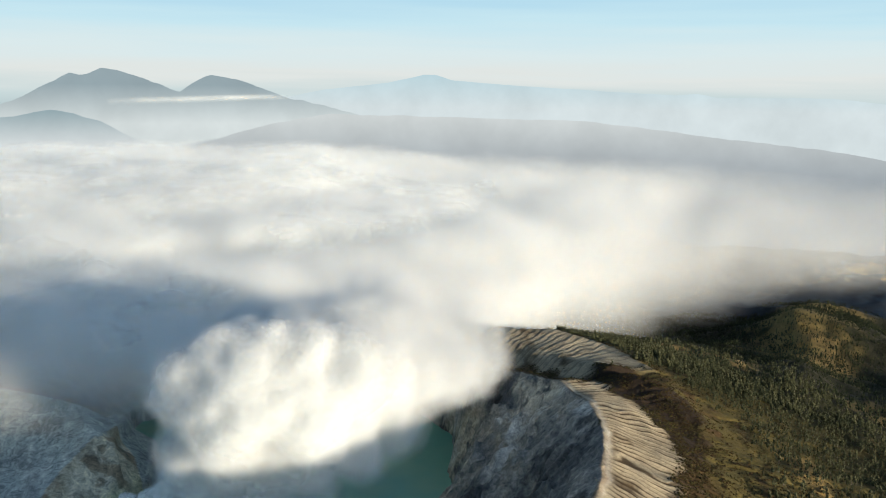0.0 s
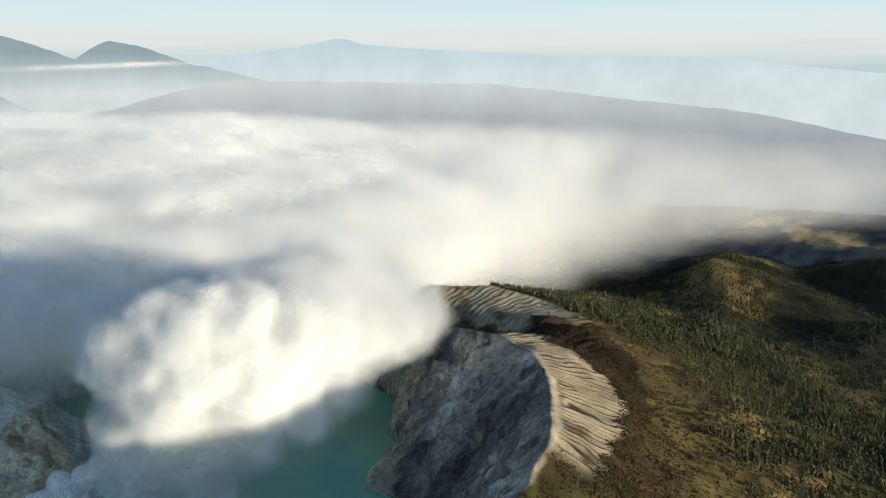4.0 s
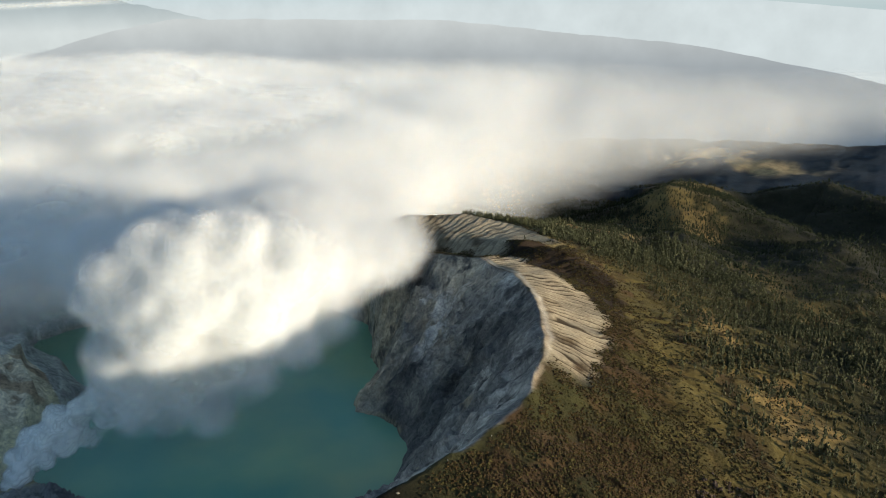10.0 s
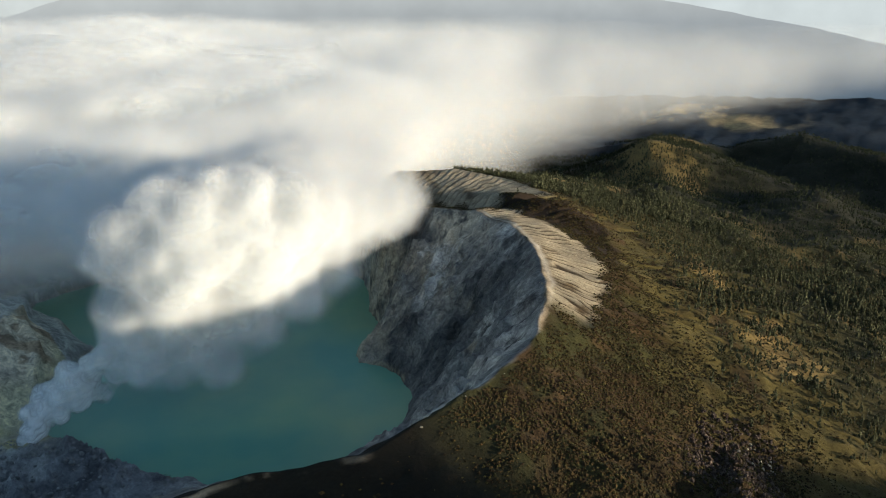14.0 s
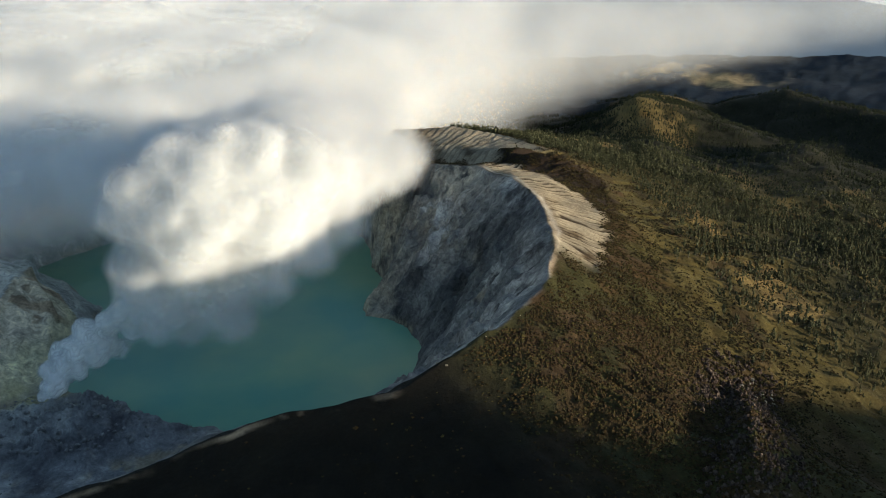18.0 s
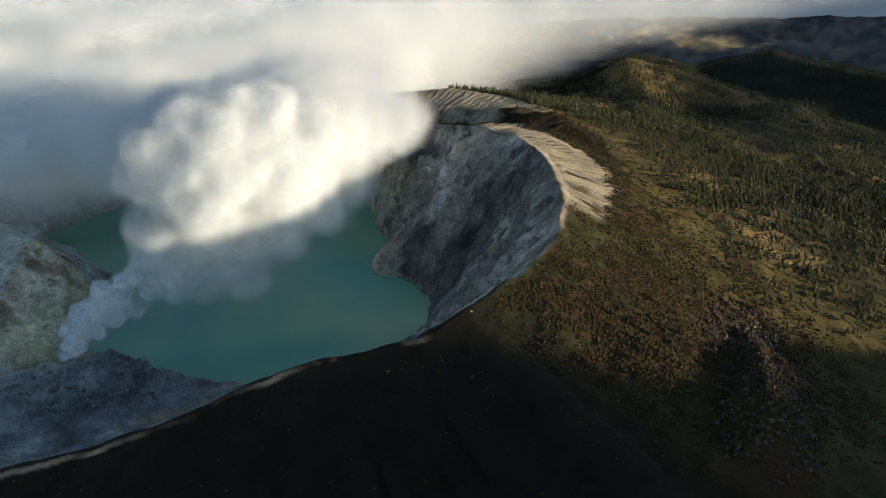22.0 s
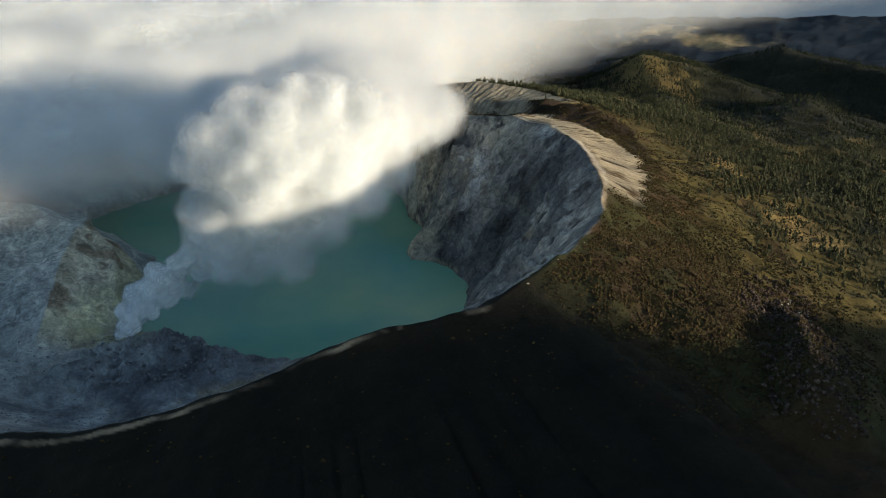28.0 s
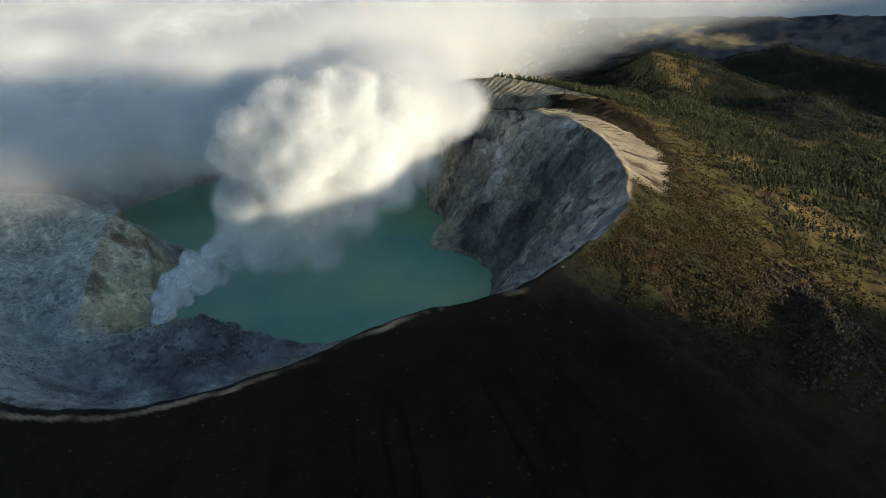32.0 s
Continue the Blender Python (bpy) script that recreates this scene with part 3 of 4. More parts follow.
STEM = [  # x, y, z, radius, strength: from the vent up to the bank
    (-406, 824, 4, 10, 1.0), (-399, 829, 12, 13, 1.0), (-390, 834, 20, 14, 1.0), (-397, 840, 30, 12, 1.0), (-379, 842, 32, 17, 1.0), (-366, 839, 28, 13, 0.5), (-384, 852, 44, 12, 1.0), (-366, 850, 48, 17, 1.0),
    (-350, 854, 60, 18, 1.0), (-356, 856, 70, 12, 0.9), (-346, 846, 40, 15, 0.35), (-334, 850, 50, 15, 0.3), (-331, 858, 72, 15, 0.45), (-316, 860, 84, 18, 0.3), (-304, 860, 62, 16, 0.2), (-322, 854, 40, 14, 0.15),
]
HEAD = [  # the sunlit head of steam
    (-205, 832, 222, 70, 1.2), (-252, 830, 205, 50, 1.2), (-166, 836, 236, 60, 1.2), (-196, 812, 250, 42, 1.2), (-270, 822, 234, 32, 1.2), (-226, 812, 182, 44, 1.0), (-290, 834, 204, 28, 1.1), (-236, 818, 262, 30, 1.1),
    (-150, 842, 190, 56, 1.1), (-120, 862, 226, 56, 1.1), (-176, 806, 214, 30, 1.1), (-222, 800, 222, 26, 1.1), (-262, 812, 196, 26, 1.0), (-140, 828, 262, 32, 1.1), (-178, 820, 282, 24, 1.0), (-104, 848, 252, 30, 1.0),
]
PUFFS = [  # what trails from it towards the bank, and the veils under it
    (-150, 842, 190, 60, 0.8), (-205, 836, 200, 74, 0.6), (-78, 880, 216, 56, 0.8), (-112, 880, 172, 46, 0.7), (-40, 910, 208, 50, 0.55), (-50, 906, 166, 36, 0.4), (4, 940, 200, 44, 0.45), (35, 972, 192, 36, 0.3), (60, 1012, 190, 36, 0.2),
    (-100, 925, 236, 56, 0.8), (-62, 965, 218, 60, 0.7), (-160, 950, 240, 50, 0.6), (-130, 970, 222, 66, 0.9), (-40, 1010, 206, 72, 0.5), (-170, 1030, 198, 66, 0.6), (-100, 1090, 195, 88, 0.5), (20, 1090, 190, 74, 0.22), (-330, 1010, 190, 60, 0.5), (-250, 1060, 190, 66, 0.6),
    (-236, 850, 142, 48, 0.95), (-190, 858, 124, 48, 0.94), (-262, 856, 104, 40, 0.90), (-222, 862, 84, 42, 0.75), (-160, 872, 112, 48, 0.72), (-276, 856, 76, 32, 0.90), (-196, 866, 58, 34, 0.58), (-110, 886, 128, 44, 0.65), (-60, 904, 142, 38, 0.43),
    (-286, 848, 140, 34, 0.95), (-292, 856, 104, 28, 0.95), (-246, 860, 50, 26, 0.58), (-300, 858, 86, 24, 0.87),
]


def puffs_density(x, y, z, puffs, warp, lump, grain, soft):
    w1, w2 = fbm(x, y, warp * 5, 2, z=z, seed=300), fbm(x, y, warp * 5, 2, z=z, seed=310)
    w3 = fbm(x, y, warp * 2.2, 4, z=z, seed=320)
    billow = np.abs(vnoise(x / grain, y / grain, z / grain, seed=330)) + 0.5 * np.abs(vnoise(x * 2.2 / grain, y * 2.2 / grain, z * 2.2 / grain, seed=331))
    px, py, pz = x + warp * w1, y + warp * w2, z + 0.75 * warp * w3
    total = np.zeros(np.shape(x))
    for bx, by, bz, br, bs in puffs:
        q = ((px - bx) ** 2 + (py - by) ** 2 + (pz - bz) ** 2) / (br * br) + lump * (billow - 0.35)
        total = np.maximum(total, bs * sstep(*soft, q))
    return total


def plume_density(x, y, z):
    head = puffs_density(x, y, z, HEAD, 12, 0.42, 24, (1.2, 0.5)) * sstep(112, 190, z)
    veil = puffs_density(x, y, z, PUFFS, 18, 0.45, 30, (1.5, 0.3))
    return 0.07 * head + 0.09 * veil ** 1.3


def stem_density(x, y, z):
    return puffs_density(x, y, z, STEM, 7, 0.6, 13, (1.15, 0.55)) * 0.8 * (1 - 0.75 * sstep(65, 120, z))


# layers lean back over the lake; v runs up along a layer, w across the stack
def steam(name, material, density, x0, x1, z1, w0, w1, step, label, **shade):
    ws = np.arange(w0, w1, step)
    ob = layered_cloud(name, material, np.arange(x0, x1, step * 1.1), lambda w: np.arange((0 - w * 0.5) / 0.866, (z1 - w * 0.5) / 0.866, step * 1.1), ws, 60.0, density, np.full(len(ws), step), **shade)
    return tagged(ob, label, "steam", kind="stuff")


steam("steam_plume", M_PLUME, plume_density, -450, 150, 300, -960, -360, 5.0, "white sulphur steam drifting in a bank over the lake", up=0.8, reach=15.0, relief=0.42, facing=(0.21, -0.22, 0.92))
steam("steam_column", M_STEAM, stem_density, -430, -270, 180, -800, -580, 3.0, "pale sulphur steam puffing up from the shore vent", up=0.7, reach=7.0, relief=0.8, facing=(0.15, -0.35, 0.85))


def band_density(x, y, z):
    n = fbm(x, z * 6, 260, 4, seed=240)
    mid = 462 + 0.035 * (x + 1500) + 7 * n
    return 0.003 * np.exp(-((z - mid) / 10) ** 2) * sstep(-2450, -1800, x) * sstep(-700, -1300, x) * np.clip(0.8 + 0.8 * n, 0, 1.5)


band_w = np.arange(-4400, -4150, 40.0)
band = layered_cloud("cloud_streak", M_CLOUD, np.linspace(-2450, -650, 120), lambda w: np.arange((425 - w * 0.1736) / 0.985, (505 - w * 0.1736) / 0.985, 6.0), band_w, 80.0, band_density, np.full(len(band_w), 40.0), facing=(0.6, -0.55, 0.35), relief=0.1)
tagged(band, "thin white cloud streak before the twin volcano", "cloud", kind="stuff")


# ---- far mountains, the hazy plain and the sky behind them ----
def far_range(name, label, profile, material, y0, rough=8.0):
    """A distant range with this skyline (x, height), solid to the plain."""
    px, pz = zip(*profile)
    xs = np.linspace(px[0], px[-1], 360)
    gx, gv = np.meshgrid(xs, np.linspace(-1, 1, 15))
    prof = np.interp(gx, px, pz) + rough * fbm(gx, gv * 60, 110, 5, seed=400)
    gz = -420 + (prof + 420) * (1 - np.abs(gv) ** 1.5)
    me = sheet_mesh(name, xs, np.linspace(-1, 1, 15), gz)
    me.vertices.foreach_set("co", np.stack([gx, y0 - gx * gx / 10000 + gv * 110, gz], -1).astype(np.float32).ravel())
    me.materials.append(material)
    return tagged(new(name, me), label, "mountain", kind="structure")


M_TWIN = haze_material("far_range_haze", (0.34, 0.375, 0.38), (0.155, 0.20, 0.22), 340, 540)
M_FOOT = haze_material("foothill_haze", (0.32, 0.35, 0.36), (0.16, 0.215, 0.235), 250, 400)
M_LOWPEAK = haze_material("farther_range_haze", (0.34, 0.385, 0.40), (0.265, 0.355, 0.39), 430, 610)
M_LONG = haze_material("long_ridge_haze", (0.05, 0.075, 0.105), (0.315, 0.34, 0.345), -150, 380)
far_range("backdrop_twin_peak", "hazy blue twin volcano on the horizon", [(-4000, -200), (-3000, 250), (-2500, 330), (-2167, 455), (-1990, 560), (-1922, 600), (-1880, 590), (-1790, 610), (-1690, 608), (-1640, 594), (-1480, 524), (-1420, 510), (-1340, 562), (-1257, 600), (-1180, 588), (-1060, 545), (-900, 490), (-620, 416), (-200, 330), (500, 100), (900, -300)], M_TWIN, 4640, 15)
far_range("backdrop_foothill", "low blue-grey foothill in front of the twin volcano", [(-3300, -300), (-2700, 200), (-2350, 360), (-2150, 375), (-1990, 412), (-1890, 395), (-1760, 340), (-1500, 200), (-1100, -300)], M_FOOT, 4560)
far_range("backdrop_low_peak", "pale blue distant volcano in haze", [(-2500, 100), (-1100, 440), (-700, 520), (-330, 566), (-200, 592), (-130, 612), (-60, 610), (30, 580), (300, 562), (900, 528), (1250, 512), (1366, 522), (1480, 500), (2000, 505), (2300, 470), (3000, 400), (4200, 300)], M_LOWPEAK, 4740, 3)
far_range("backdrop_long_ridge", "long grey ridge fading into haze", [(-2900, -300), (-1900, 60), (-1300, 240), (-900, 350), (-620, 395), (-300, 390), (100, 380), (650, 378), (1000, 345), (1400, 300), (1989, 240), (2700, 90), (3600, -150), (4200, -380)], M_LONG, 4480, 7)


def sky_backdrop_material():
    m = bpy.data.materials.new("hazy_morning_sky")
    m.use_nodes = True
    nt = m.node_tree
    nt.nodes.clear()
    out, em = nt.nodes.new("ShaderNodeOutputMaterial"), nt.nodes.new("ShaderNodeEmission")
    geo, sep = nt.nodes.new("ShaderNodeNewGeometry"), nt.nodes.new("ShaderNodeSeparateXYZ")
    nt.links.new(geo.outputs["Position"], sep.inputs[0])
    ramp = nt.nodes.new("ShaderNodeValToRGB")
    # glowing colours, from the plain with haze painted in up to the sky
    stops = [(0.0, (0.010, 0.021, 0.040)), (0.24, (0.022, 0.042, 0.072)), (0.50, (0.21, 0.27, 0.29)), (0.60, (0.30, 0.36, 0.37)), (0.66, (0.385, 0.41, 0.405)), (0.74, (0.36, 0.425, 0.44)), (0.84, (0.29, 0.41, 0.46)), (1.0, (0.18, 0.33, 0.44))]
    el = ramp.color_ramp.elements
    for n, (pos, rgb) in enumerate(stops):
        e = el[n] if n < 2 else el.new(pos)
        e.position, e.color = pos, (*rgb, 1)
    streak = noise_node(nt, 1.0, 4, 0.5)
    mp = nt.nodes.new("ShaderNodeMapping")
    mp.inputs["Scale"].default_value = (0.0006, 0.0006, 0.012)
    nt.links.new(geo.outputs["Position"], mp.inputs[0])
    nt.links.new(mp.outputs[0], streak.inputs["Vector"])
    add = nt.nodes.new("ShaderNodeMath")
    add.operation = "ADD"
    nt.links.new(mapped(nt, sep.outputs[2], -520, 1180), add.inputs[0])
    nt.links.new(mapped(nt, streak.outputs[0], 0.3, 0.7, -0.025, 0.025), add.inputs[1])
    nt.links.new(add.outputs[0], ramp.inputs[0])
    nt.links.new(ramp.outputs[0], em.inputs[0])
    nt.links.new(em.outputs[0], out.inputs[0])
    return m


hx, hz = np.linspace(-4300, 4300, 80), np.linspace(-520, 1500, 40)
HXX, HZZ = np.meshgrid(hx, hz)
sky_me = sheet_mesh("backdrop_sky", hx, hz, HZZ)
sky_me.vertices.foreach_set("co", np.stack([HXX, 4850 - HXX * HXX / 10000, HZZ], -1).astype(np.float32).ravel())
sky_me.materials.append(sky_backdrop_material())
tagged(new("backdrop_sky", sky_me), "pale blue morning sky over the hazy far plain", "sky", kind="structure")


# ---- plants and stones: helpers ----
def tri_mesh(name, co, tris, smooth=False):
    me = bpy.data.meshes.new(name)
    me.vertices.add(len(co))
    me.vertices.foreach_set("co", np.ascontiguousarray(co, np.float32).ravel())
    me.loops.add(len(tris) * 3)
    me.loops.foreach_set("vertex_index", np.asarray(tris, np.int32).ravel())
    me.polygons.add(len(tris))
    me.polygons.foreach_set("loop_start", np.arange(0, len(tris) * 3, 3, dtype=np.int32))
    me.polygons.foreach_set("use_smooth", np.full(len(tris), smooth))
    me.update(calc_edges=True)
    return me


def blob(subdivisions=1):
    bm = bmesh.new()
    bmesh.ops.create_icosphere(bm, subdivisions=subdivisions, radius=1.0)
    co = np.array([v.co[:] for v in bm.verts])
    tris = np.array([[v.index for v in f.verts] for f in bm.faces])
    bm.free()
    return co, tris


ICO, ICO_T = blob(1)
OCTA = np.array([(1, 0, 0), (-1, 0, 0), (0, 1, 0), (0, -1, 0), (0, 0, 1), (0, 0, -1)], float)
OCTA_T = np.array([(0, 2, 4), (2, 1, 4), (1, 3, 4), (3, 0, 4), (2, 0, 5), (1, 2, 5), (3, 1, 5), (0, 3, 5)])
RNG = np.random.default_rng(7)


def scattered(name, template, tris, places, sizes, tall, jitter, material, label, category):
    """Many small plants or stones in one joined mesh."""
    n, m = len(places), len(template)
    turn = RNG.uniform(0, 2 * np.pi, n)
    c, s = np.cos(turn)[:, None], np.sin(turn)[:, None]
    t = template[None] * (1 + jitter * RNG.uniform(-1, 1, (n, m, 1)))
    x, y, z = t[..., 0] * c - t[..., 1] * s, t[..., 0] * s + t[..., 1] * c, t[..., 2]
    co = np.stack([x * sizes[:, None], y * sizes[:, None], z * sizes[:, None] * tall[:, None]], -1) + places[:, None, :]
    faces = tris[None] + (np.arange(n) * m)[:, None, None]
    me = tri_mesh(name, co.reshape(-1, 3), faces.reshape(-1, 3))
    me.materials.append(material)
    return tagged(new(name, me), label, category, kind="stuff")


def foliage_material(name, dark, mid, light, rough=0.9):
    m, nt, bsdf = node_material(name)
    geo = nt.nodes.new("ShaderNodeNewGeometry")
    obj = nt.nodes.new("ShaderNodeObjectInfo")
    n = noise_node(nt, 0.6, 4, 0.7)
    nt.links.new(geo.outputs["Position"], n.inputs["Vector"])
    pick = nt.nodes.new("ShaderNodeMath")
    pick.operation, pick.use_clamp = "ADD", False
    nt.links.new(geo.outputs["Random Per Island"], pick.inputs[0])
    nt.links.new(mapped(nt, obj.outputs["Random"], 0, 1, -0.2, 0.2), pick.inputs[1])
    c = mixed(nt, mapped(nt, pick.outputs[0], 0.0, 0.6), dark, mid)
    c = mixed(nt, mapped(nt, pick.outputs[0], 0.7, 1.05), c, light)
    c = mixed(nt, 1.0, c, mixed(nt, mapped(nt, n.outputs[0], 0.3, 0.7), (0.6, 0.6, 0.6), (1.4, 1.4, 1.35)), "MULTIPLY")
    nt.links.new(c, bsdf.inputs["Base Color"])
    bsdf.inputs["Roughness"].default_value = rough
    bsdf.inputs["Specular IOR Level"].default_value = 0.1
    return m


def stone_material(name, a, b):
    m, nt, bsdf = node_material(name)
    geo = nt.nodes.new("ShaderNodeNewGeometry")
    obj = nt.nodes.new("ShaderNodeObjectInfo")
    n, n2 = noise_node(nt, 0.25, 6, 0.65), noise_node(nt, 1.6, 5, 0.65)
    for k in (n, n2):
        nt.links.new(geo.outputs["Position"], k.inputs["Vector"])
    c = mixed(nt, mapped(nt, n.outputs[0], 0.35, 0.65), a, b)
    c = mixed(nt, 1.0, c, mixed(nt, obj.outputs["Random"], (0.75, 0.75, 0.75), (1.25, 1.25, 1.2)), "MULTIPLY")
    nt.links.new(c, bsdf.inputs["Base Color"])
    bsdf.inputs["Roughness"].default_value = 0.95
    bump = nt.nodes.new("ShaderNodeBump")
    bump.inputs["Strength"].default_value, bump.inputs["Distance"].default_value = 0.8, 0.5
    nt.links.new(n2.outputs[0], bump.inputs["Height"])
    nt.links.new(bump.outputs[0], bsdf.inputs["Normal"])
    return m


def part(name, me, material, parent, label=""):
    if not me.materials:
        me.materials.append(material)
    ob = new(name, me)
    ob.parent = parent
    return tagged(ob, label)


def plan_points(n, x0, x1, y0, y1, keep):
    """n random places in a stretch of the plan, thinned by keep(x, y, bearing, beyond the rim)."""
    x, y = RNG.uniform(x0, x1, n), RNG.uniform(y0, y1, n)
    th, r = bearing(x, y)
    d = r - np.interp(th, RIM_AT, RIM_R)
    ok = RNG.uniform(0, 1, n) < keep(x, y, th, d)
    x, y = x[ok], y[ok]
    return np.stack([x, y, ground_height(x, y)], -1), th[ok], d[ok]


# ---- scrub on the flanks ----
M_SCRUB = foliage_material("dry_heath_scrub", (0.028, 0.018, 0.009), (0.056, 0.036, 0.014), (0.095, 0.064, 0.022))
M_GREEN = foliage_material("green_scrub", (0.022, 0.018, 0.008), (0.048, 0.040, 0.014), (0.092, 0.074, 0.024))


def scrub_cover(x, y, th, d):
    n = fbm(x, y, 70, 4, seed=600)
    pale = pale_zone(th, d)
    n2 = fbm(x, y, 13, 3, seed=602)
    return np.clip(0.5 + 0.5 * n + 0.9 * n2, 0.03, 1) * (1 - pale * (1 - dark_hump(x, y))) * (1 - 0.985 * sstep(-58, -70, th)) * sstep(4, 12, d) * sstep(330, 180, d) * (1 - 0.8 * sstep(90, 160, d + 40 * n) * sstep(-36, -22, th))


pts, th_, d_ = plan_points(560000, -520, 480, 300, 1230, scrub_cover)
size = RNG.uniform(0.5, 1.3, len(pts)) * (1 + 0.6 * (RNG.uniform(0, 1, len(pts)) > 0.93))
pts[:, 2] += size * 0.35
half = RNG.uniform(0, 1, len(pts)) < 0.5 + 0.5 * fbm(pts[:, 0], pts[:, 1], 110, 3, seed=601)
for sel, mat, nm, lb in ((half, M_SCRUB, "heath_scrub", "brown dry heath scrub covering the volcano's flank"), (~half, M_GREEN, "green_scrub", "olive green low scrub covering the volcano's flank")):
    scattered(nm, OCTA, OCTA_T, pts[sel], size[sel] * 1.15, RNG.uniform(0.45, 0.85, sel.sum()), 0.35, mat, lb, "scrub")

M_THICKET = foliage_material("bare_thicket_twigs", (0.036, 0.025, 0.020), (0.066, 0.048, 0.038), (0.115, 0.088, 0.070))


def spur_cover(x, y, th, d):
    kd, _, _ = crest_distance(x, y, SPUR)
    return sstep(46, 18, kd + 10 * fbm(x, y, 22, 3, seed=603))


pts, th_, d_ = plan_points(3600, 95, 330, 280, 570, spur_cover)
scattered("thicket", np.concatenate([ICO * 0.62 + o for o in ((0.5, 0.1, 0.5), (-0.4, 0.45, 0.65), (-0.2, -0.5, 0.45), (0.1, 0.0, 1.05))]), np.concatenate([ICO_T + k * len(ICO) for k in range(4)]), pts, RNG.uniform(0.9, 2.1, len(pts)), RNG.uniform(0.8, 1.3, len(pts)), 0.3, M_THICKET, "grey-brown leafless thicket covering a spur of the flank", "thicket")

# ---- casuarina woods to the north-east ----
M_CROWN = foliage_material("casuarina_needles", (0.028, 0.030, 0.015), (0.058, 0.060, 0.030), (0.115, 0.112, 0.060))
M_BARK = stone_material("grey_bark", (0.06, 0.052, 0.042), (0.11, 0.098, 0.08))


def crown_shape(clumps, seed, unit=ICO, unit_t=ICO_T, fat=1.0):
    """A tall uneven crown of many small clumps, with gaps; height 1 unit."""
    rng = np.random.default_rng(seed)
    cos, tris = [], []
    for k in range(clumps):
        h = 0.28 + 0.70 * (k + rng.uniform(0, 0.9)) / clumps
        spread = 0.26 * (1.08 - h) ** 0.6 * (0.55 + 0.45 * math.sin(3.1 * min(1.0, (h - 0.2) * 1.25)))
        a = rng.uniform(0, 2 * np.pi)
        q = spread * rng.uniform(0.3, 1.0)
        rad = rng.uniform(0.055, 0.105) * (1.25 - 0.6 * h)
        t = fat * unit * (1 + 0.3 * rng.uniform(-1, 1, (len(unit), 1)))
        cos.append(t * np.array([rad, rad, rad * 1.25]) + np.array([q * math.cos(a), q * math.sin(a), h]))
        tris.append(unit_t + k * len(unit))
    return np.concatenate(cos), np.concatenate(tris)


def trunk_shape(sides=5):
    """A tapered, slightly bent trunk with four limbs; height 1 unit."""
    cos, tris = [], []

    def limb(p, q, ra, rb):
        p, q = np.array(p), np.array(q)
        w = (q - p) / np.linalg.norm(q - p)
        u = np.cross(w, (0.3, 0.9, 0.1))
        u /= np.linalg.norm(u)
        v = np.cross(w, u)
        base = sum(len(c) for c in cos)
        ang = np.arange(sides) * 2 * np.pi / sides
        ring = np.cos(ang)[:, None] * u + np.sin(ang)[:, None] * v
        cos.append(np.concatenate([p + ring * ra, q + ring * rb]))
        for i in range(sides):
            j = (i + 1) % sides
            tris.append([base + i, base + j, base + sides + j])
            tris.append([base + i, base + sides + j, base + sides + i])

    limb((0, 0, -0.05), (0.01, 0.005, 0.45), 0.022, 0.015)
    limb((0.01, 0.005, 0.45), (-0.005, 0.01, 0.92), 0.015, 0.004)
    for a, h in ((0.4, 0.34), (2.3, 0.42), (3.9, 0.5), (5.4, 0.6)):
        limb((0.005, 0.005, h), (0.16 * math.cos(a), 0.16 * math.sin(a), h + 0.16), 0.009, 0.003)
    return np.concatenate(cos), np.array(tris)


def wood_cover(x, y, th, d):
    n, n2 = fbm(x, y, 210, 4, seed=610), fbm(x, y, 60, 3, seed=611)
    rd, _, _ = crest_distance(x, y, RIDGE[:3])
    grow = sstep(-0.35, 0.25, n + 0.5 * n2) * (1 - 0.4 * sstep(110, 40, rd + 60 * n2))
    edge = sstep(150, 260, d + 60 * n2) * sstep(-42, -20, th + 12 * n2)
    upper = sstep(24, 34, th) * sstep(60, 110, d)
    return np.clip(edge + upper, 0, 1) * (0.32 + 0.68 * grow) * sstep(-48, -34, th) * (1 - pale_zone(th, d))


TRUNK, TRUNK_T = trunk_shape()
woods, th_, d_ = (np.concatenate(pair) for pair in zip(plan_points(13000, 330, 900, 480, 1300, wood_cover), plan_points(48000, 180, 1700, 480, 2300, wood_cover), plan_points(7000, 560, 1000, 1400, 1950, wood_cover)))
tall = RNG.uniform(6, 14, len(woods)) * (0.85 + 0.3 * fbm(woods[:, 0], woods[:, 1], 200, 2, seed=612))
near = (woods[:, 0] < 620) & (woods[:, 1] > 560) & (woods[:, 1] < 1330)
order = np.flatnonzero(near)[:270]
single = np.zeros(len(woods), bool)
single[order] = True
rest = ~single
M_DARKWOOD = foliage_material("dark_forest_leaves", (0.013, 0.016, 0.010), (0.026, 0.031, 0.016), (0.050, 0.056, 0.026))
deep = (d_ + 150 * fbm(woods[:, 0], woods[:, 1], 240, 4, seed=103) > 560) & (th_ > 14)
for v in range(3):
    crowns = crown_shape(4, 40 + v, OCTA, OCTA_T, 2.1), crown_shape(2, 50 + v, OCTA, OCTA_T, 2.4)
    sel = rest & (np.arange(len(woods)) % 3 == v)
    for (cshape, ctris), some, mat, lb in ((crowns[0], sel & ~deep, M_CROWN, "grey-green casuarina wood on the volcano's lower slopes"), (crowns[1], sel & deep, M_DARKWOOD, "dark green forest on the far wooded ridge")):
        scattered("wood_crowns", cshape, ctris, woods[some], tall[some], np.ones(some.sum()), 0.05, mat, lb, "woodland")
sel = rest & (woods[:, 1] < 1050) & (woods[:, 0] < 620)
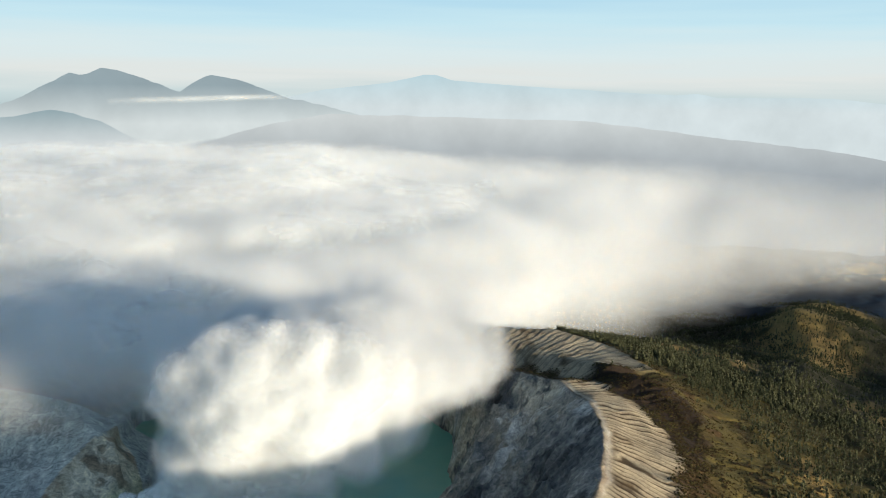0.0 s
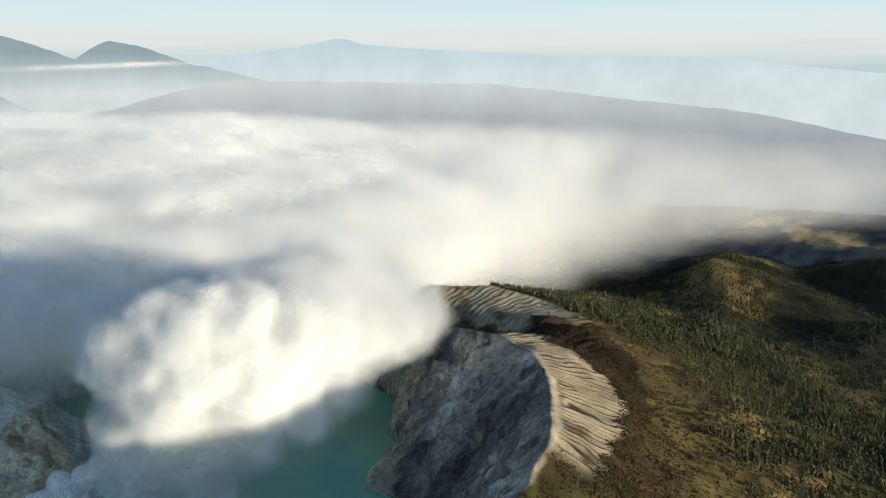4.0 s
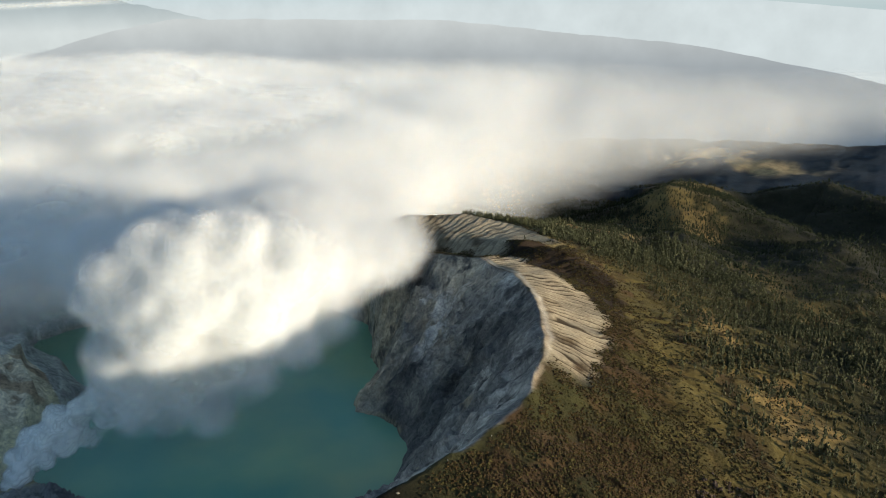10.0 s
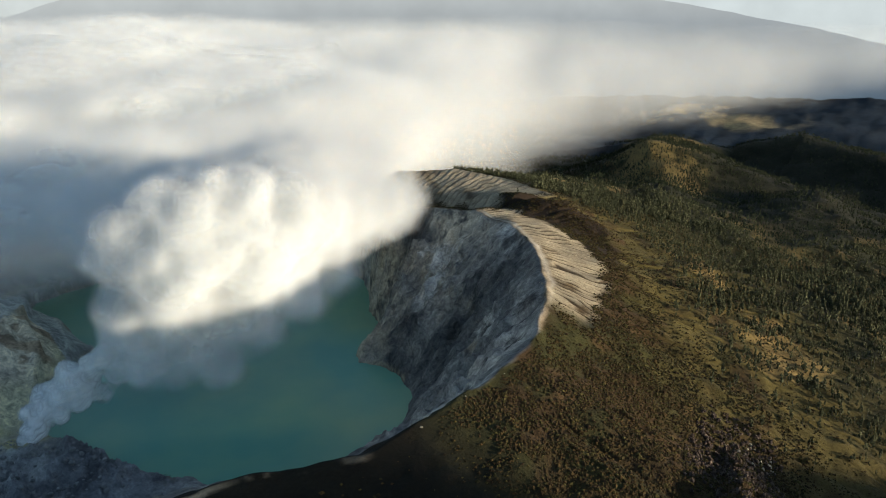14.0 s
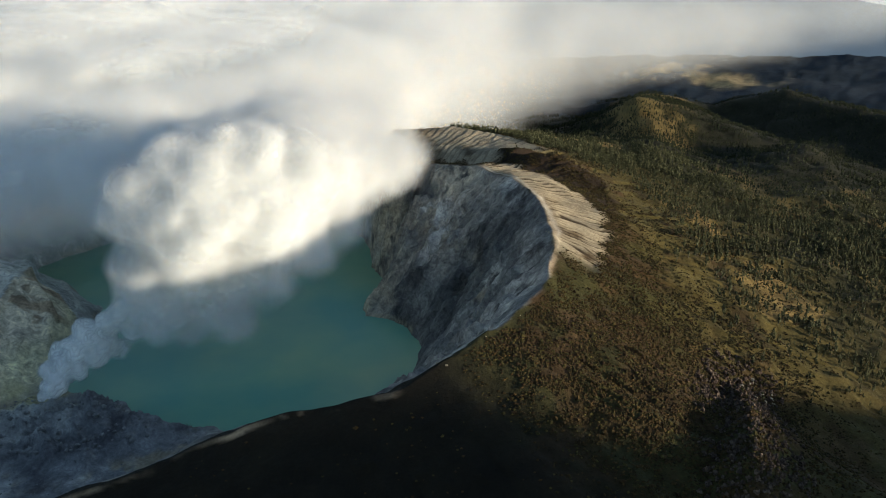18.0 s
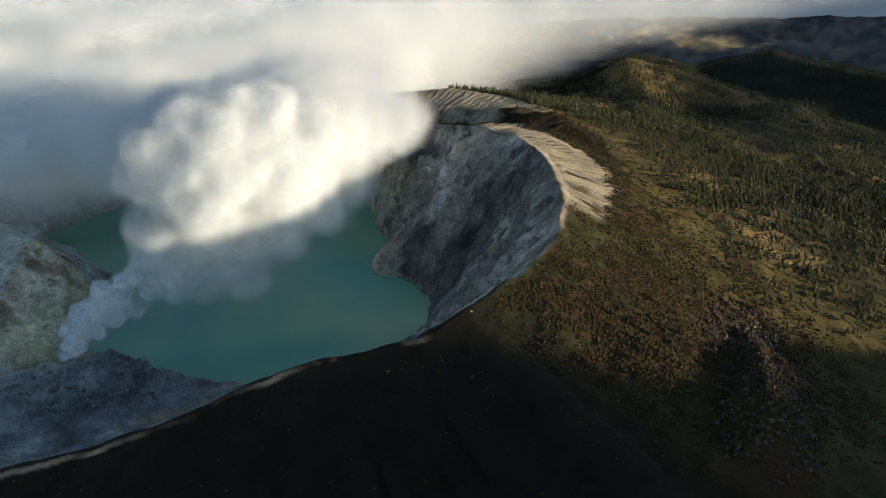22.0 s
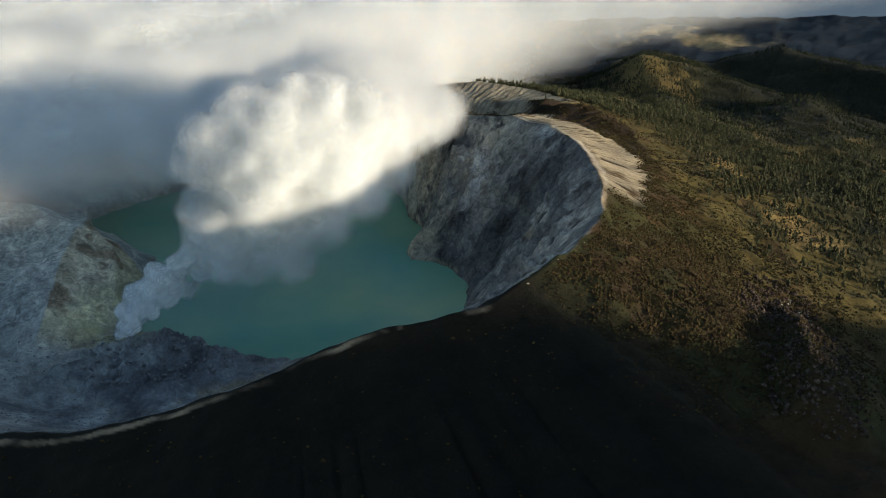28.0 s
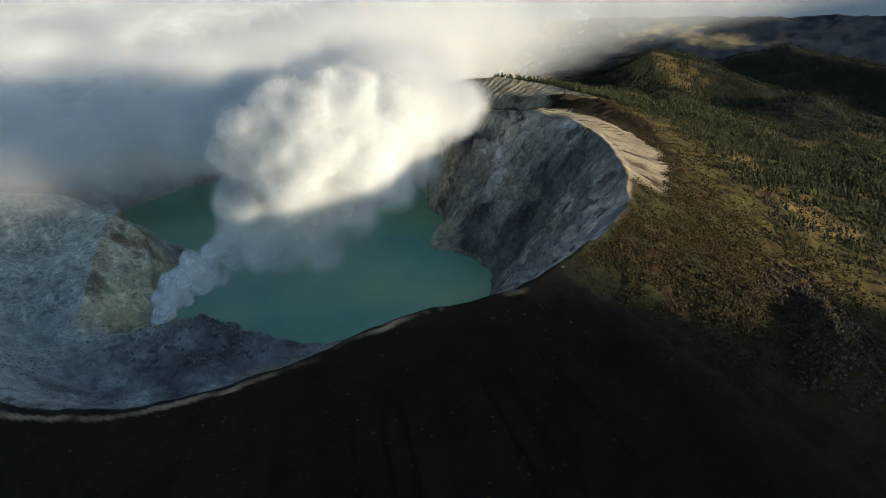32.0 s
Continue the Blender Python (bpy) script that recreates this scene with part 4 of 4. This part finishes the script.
scattered("wood_trunks", TRUNK[:20], TRUNK_T[:20], woods[sel], tall[sel], np.ones(sel.sum()), 0.0, M_BARK, "thin grey casuarina trunks under their crowns", "woodland")

TREES = []
for v in range(4):
    t = tagged(new("casuarina_tree"), "grey-green casuarina tree standing on the grassy flank", "tree", "casuarinas on the flank")
    part("trunk", tri_mesh("trunk", TRUNK, TRUNK_T), M_BARK, t, "thin grey trunk")
    part("crown", tri_mesh("crown", *crown_shape(30, 80 + v)), M_CROWN, t)
    TREES.append(t)
for n, k in enumerate(order):
    m = Matrix.LocRotScale(Vector(woods[k]), Euler((0, 0, RNG.uniform(0, 6.28))), None)
    if n < 4:
        ob = TREES[n]
        ob.matrix_basis = m
    else:
        ob = copy_thing(TREES[n % 4], m)
    ob.scale = (tall[k],) * 3


# ---- boulders, rubble and bare trees ----
M_DARKROCK = stone_material("dark_lava_rock", (0.10, 0.108, 0.112), (0.24, 0.25, 0.25))
M_PALEROCK = stone_material("bleached_rock", (0.17, 0.15, 0.11), (0.32, 0.28, 0.21))
ICO2, ICO2_T = blob(2)


def boulder_mesh(seed):
    rng = np.random.default_rng(seed)
    off = rng.uniform(0, 50, 3)
    r = 1 + 0.35 * fbm(ICO2[:, 0] * 2 + off[0], ICO2[:, 1] * 2 + off[1], 1.6, 3, z=ICO2[:, 2] * 2 + off[2], seed=seed)
    co = ICO2 * r[:, None] * rng.uniform((0.8, 0.7, 0.55), (1.2, 1.0, 0.8))
    for k in range(5):
        w = rng.normal(size=3)
        w /= np.linalg.norm(w)
        over = np.maximum(co @ w - rng.uniform(0.55, 0.75), 0)
        co = co - over[:, None] * w
    return tri_mesh("boulder", co, ICO2_T)


def boulders(count, x0, x1, y0, y1, keep, sizes, material, label, group, seed):
    spots, _, _ = plan_points(count * 8, x0, x1, y0, y1, keep)
    kinds = []
    for k in range(4):
        me = boulder_mesh(seed + k)
        me.materials.append(material)
        kinds.append(me)
    for n, p in enumerate(spots[:count]):
        ob = tagged(new("boulder", kinds[n % 4]), label, "rock", group)
        size = sizes[0] + (sizes[1] - sizes[0]) * RNG.uniform(0, 1) ** 2.2
        ob.matrix_basis = Matrix.LocRotScale(Vector(p) + Vector((0, 0, size * 0.12)), Euler((RNG.uniform(-0.3, 0.3), RNG.uniform(-0.3, 0.3), RNG.uniform(0, 6.28))), Vector((size,) * 3))


def on_mound(x, y, th, d):
    return (np.exp(-(((x + 345) / 100) ** 2 + ((y - 765) / 70) ** 2) ** 2) > 0.3) * 1.0 * (np.hypot(x - CX, y - CY) > np.interp(th, SHORE_AT, SHORE_R) + 6)


boulders(190, -460, -240, 660, 850, on_mound, (1.2, 4.6), M_DARKROCK, "angular grey lava boulder on the crater floor", "boulders on the lava mound", 900)
boulders(24, -120, 190, 470, 780, lambda x, y, th, d: (np.abs(d - 1) < 6) * 1.0, (0.7, 1.7), M_PALEROCK, "bleached pale rock on the crater rim", "pale rocks along the rim", 910)
boulders(26, 235, 300, 480, 540, lambda x, y, th, d: 1.0 * (np.hypot(x - 266, y - 508) < 24), (0.8, 2.4), M_PALEROCK, "bleached pale rock among the knoll's bushes", "pale rocks on the knoll", 920)


def rubble_cover(x, y, th, d):
    floor = sstep(-100, -108, th) + sstep(172, 178, th)
    return np.clip(floor, 0, 1) * (d < -12) * (y < 835) * (np.hypot(x - CX, y - CY) > np.interp(th, SHORE_AT, SHORE_R) + 5) * np.clip(0.4 + fbm(x, y, 60, 3, seed=620), 0, 1)


rub, _, _ = plan_points(9000, -620, -170, 500, 900, rubble_cover)
scattered("rubble", ICO, ICO_T, rub, 0.4 + 1.2 * RNG.uniform(0, 1, len(rub)) ** 3, np.full(len(rub), 0.7), 0.35, M_DARKROCK, "grey lava rubble strewn over the crater floor", "rubble")


def bare_tree(place, height, seed):
    """A dead, leafless tree with forked branches."""
    rng = np.random.default_rng(seed)
    root = tagged(new("dead_tree"), "bare dead tree standing on dark lava rock", "tree", "dead trees by the lake")
    root.matrix_basis = Matrix.Translation(Vector(place))
    paths = [([(0, 0, -0.5), (0.05 * height, 0, 0.35 * height), (0.02 * height, 0.04 * height, 0.8 * height)], 0.35)]
    limbs = []
    for k in range(7):
        a, h = rng.uniform(0, 6.28), height * rng.uniform(0.35, 0.8)
        ln = height * rng.uniform(0.2, 0.4)
        limbs.append(([(0.03 * height, 0.02 * height, h), (ln * 0.5 * math.cos(a), ln * 0.5 * math.sin(a), h + ln * 0.3), (ln * math.cos(a), ln * math.sin(a), h + ln * 0.75)], 0.16))
    for name, group in (("trunk", paths), ("branches", limbs)):
        co, tris = [], []
        for pts, rad in group:
            base = len(co)
            for i, p in enumerate(pts):
                rr = rad * (1 - 0.35 * i)
                for a in range(5):
                    co.append((p[0] + rr * math.cos(a * 1.2566), p[1] + rr * math.sin(a * 1.2566), p[2]))
            for i in range(len(pts) - 1):
                for a in range(5):
                    b, c = base + i * 5 + a, base + i * 5 + (a + 1) % 5
                    tris += [(b, c, c + 5), (b, c + 5, b + 5)]
        part(name, tri_mesh(name, np.array(co), np.array(tris)), M_BARK, root)


for n, (bx, by, bh) in enumerate([(-276, 758, 11), (-268, 752, 9), (-262, 742, 8), (-250, 728, 9), (-282, 764, 8), (-246, 722, 7)]):
    bare_tree((bx, by, float(ground_height(np.array([bx]), np.array([by]))[0])), bh, 950 + n)
